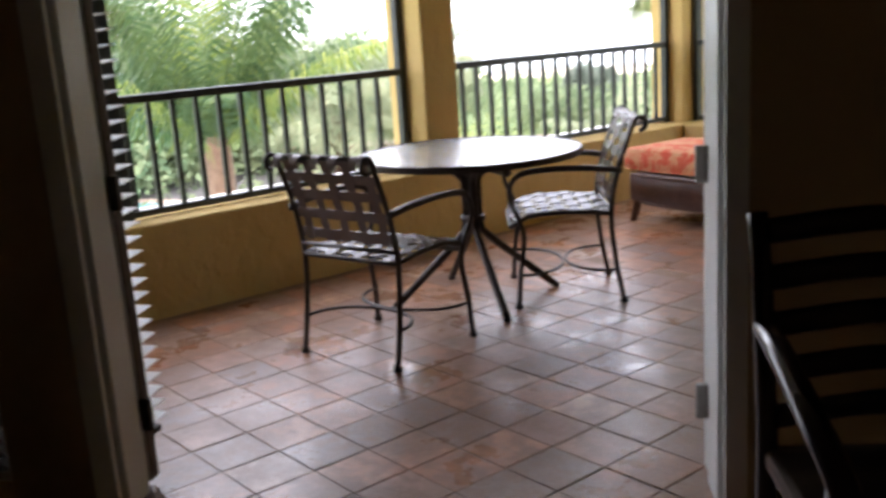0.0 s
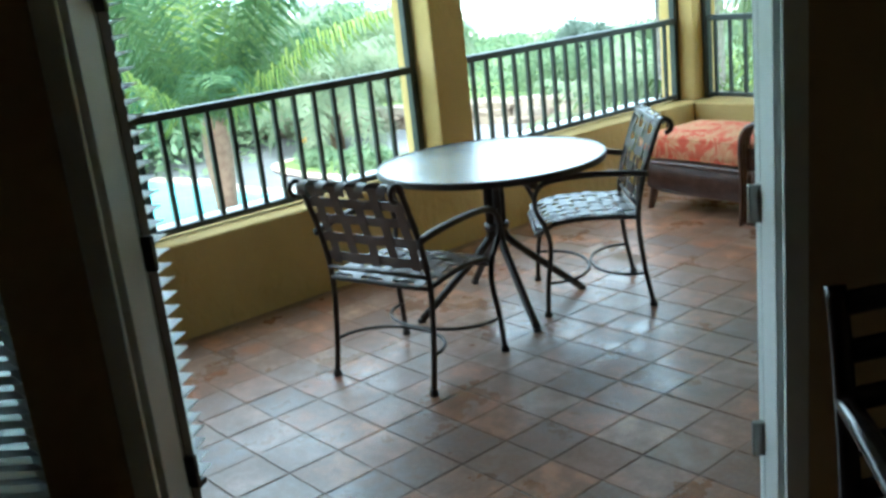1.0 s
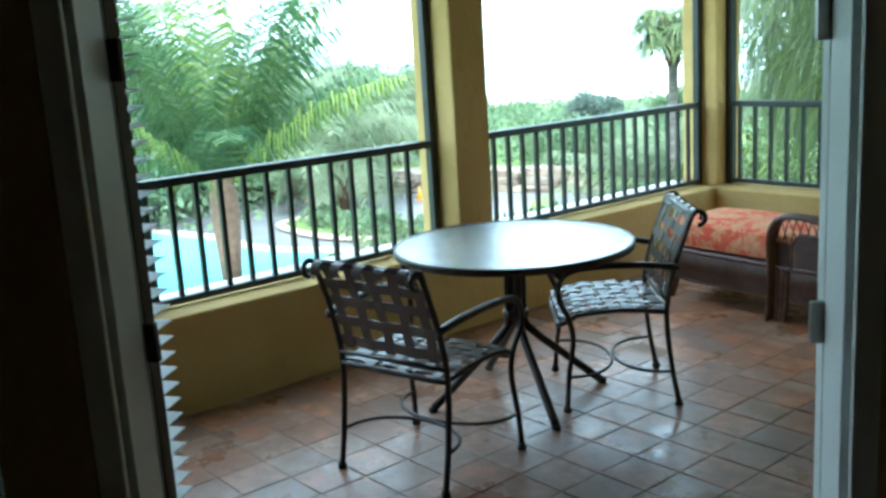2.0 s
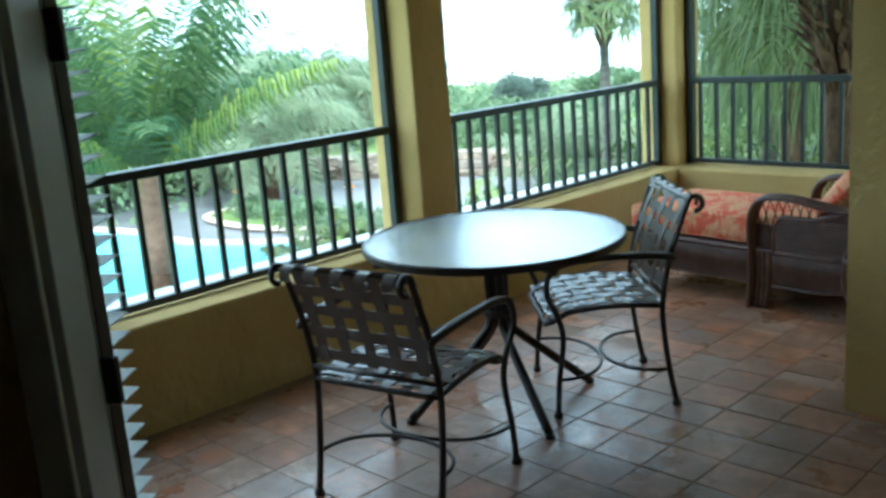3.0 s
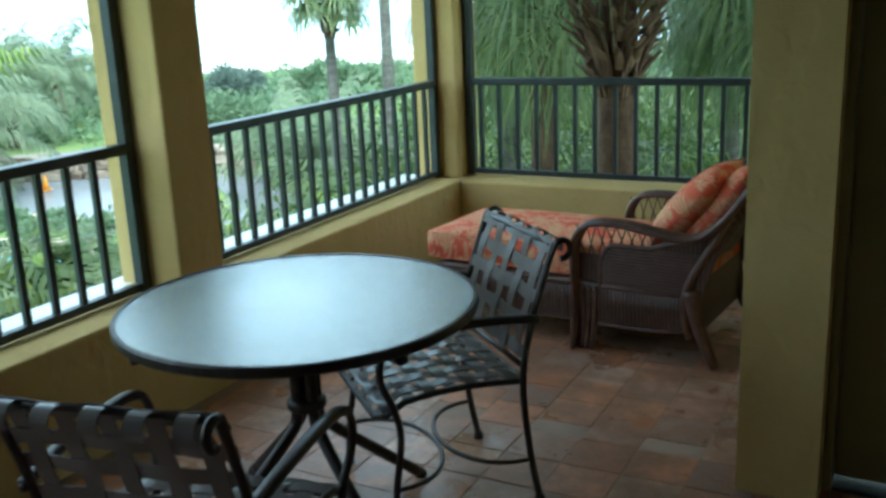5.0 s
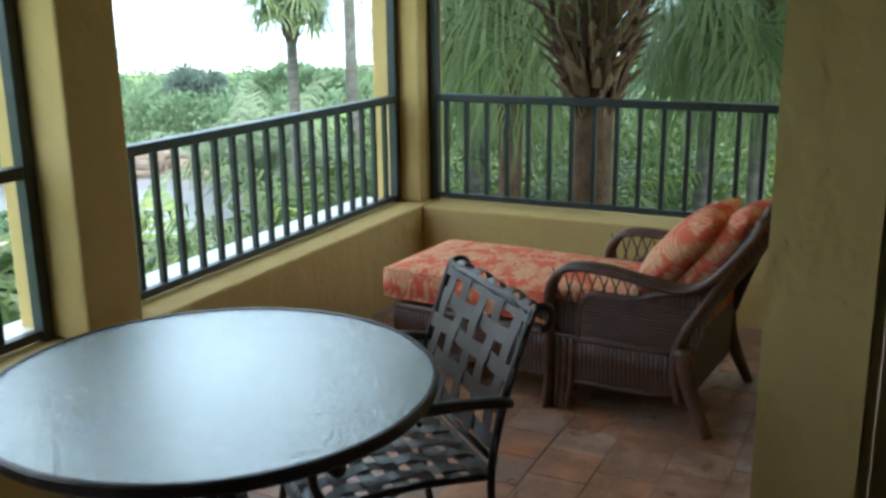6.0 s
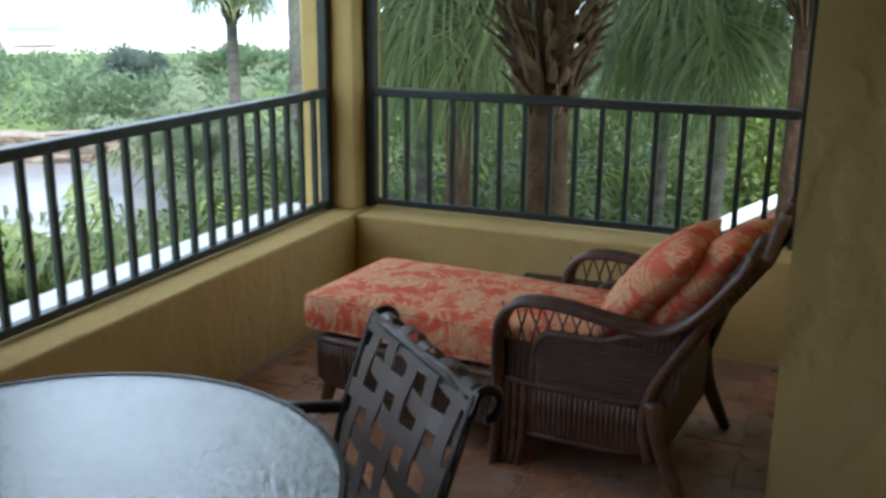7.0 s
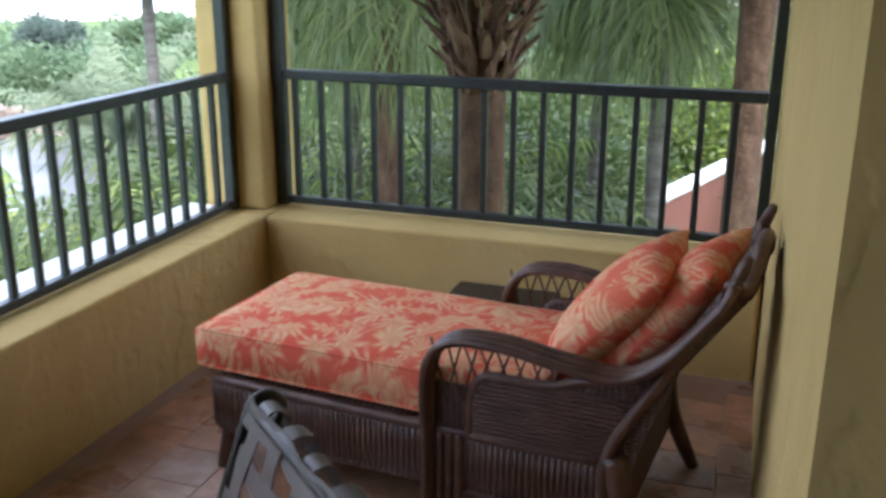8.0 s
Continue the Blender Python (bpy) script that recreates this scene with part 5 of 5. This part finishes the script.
def tub_chair(at):
    """A low round-backed chair."""
    olive = plain_material("olive_upholstery", (0.16, 0.135, 0.045), 0.85, 0.2, 9)
    c = thing("tub_chair", "low round-backed chair with olive upholstered rim", "chair")
    back = smooth_line([(0.33 * math.cos(radians(a)), 0.33 * math.sin(radians(a)), 0.60 + 0.16 * math.sin(radians((a + 30) * 0.75)) ** 2) for a in range(-30, 211, 20)], 3)
    part("rim", tube(bmesh.new(), back, 0.05, 10), olive, c, smooth=True)
    bm = bmesh.new()
    lower = [bm.verts.new((p.x * 0.95, p.y * 0.95, 0.12)) for p in back]
    upper = [bm.verts.new((p.x, p.y, p.z)) for p in back]
    inner_u = [bm.verts.new((p.x * 0.8, p.y * 0.8, p.z)) for p in back]
    inner_l = [bm.verts.new((p.x * 0.76, p.y * 0.76, 0.12)) for p in back]
    for i in range(len(back) - 1):
        for r0, r1 in ((lower, upper), (upper, inner_u), (inner_u, inner_l), (inner_l, lower)):
            bm.faces.new((r0[i], r0[i + 1], r1[i + 1], r1[i]))
    bmesh.ops.recalc_face_normals(bm, faces=bm.faces[:])
    part("shell", bm, dark_wood, c, smooth=True)
    part("seat", lathe(bmesh.new(), [(0.26, 0.12), (0.27, 0.36), (0.24, 0.41), (0.05, 0.42)], 24), olive, c, smooth=True)
    for sx in (-1, 1):
        for sy in (-1, 1):
            part("leg", tube(bmesh.new(), [(sx * 0.2, sy * 0.2, 0), (sx * 0.19, sy * 0.19, 0.13)], 0.018, 8), dark_wood, c, smooth=True)
    c.matrix_world = at
    return c


tub_chair(pose(2.04, -5.88, 0, 0, 0, 200))

# ---- floor tiles, last ----
PX, PY = 0.212, 0.203
NX0, NY0 = 1.975, -3.37
tile_mesh = {}
tile_rng = random.Random(5)
for v in range(4):
    bm = block(-PX / 2 + 0.0026, PX / 2 - 0.0026, -PY / 2 + 0.0026, PY / 2 - 0.0026, -0.012, 0.0, 0.002)
    for vert in bm.verts:
        vert.co.x += tile_rng.uniform(-0.0012, 0.0012)
        vert.co.y += tile_rng.uniform(-0.0012, 0.0012)
    tile_mesh[v] = bpy.data.meshes.new("tile")
    bm.to_mesh(tile_mesh[v])
    bm.free()
    tile_mesh[v].materials.append(tile_mat)


def on_porch(x, y):
    """Whether a tile's centre lies inside the balcony."""
    p = DIAG.inverted() @ Vector((x, y, 0))
    if x < 0.02 or y > -0.02 or p.y < -0.5:
        return False
    if x > WALL_X + 0.05 and y > PIL_Y + 0.1:
        return False
    return x < 4.3


for i in range(-12, 12):
    for j in range(-24, 22):
        x, y = NX0 + (i + 0.5) * PX, NY0 + (j + 0.5) * PY
        if y > -2.2 and i % 2:
            y += PY / 2      # broken joints in the narrow end
        if on_porch(x, y):
            ob = new("tile", tile_mesh[(i * 7 + j * 3) % 4])
            ob.parent = floor
            ob.matrix_world = pose(x, y, tile_rng.uniform(-0.001, 0.001), tile_rng.uniform(-0.25, 0.25), tile_rng.uniform(-0.25, 0.25), tile_rng.uniform(-0.6, 0.6))
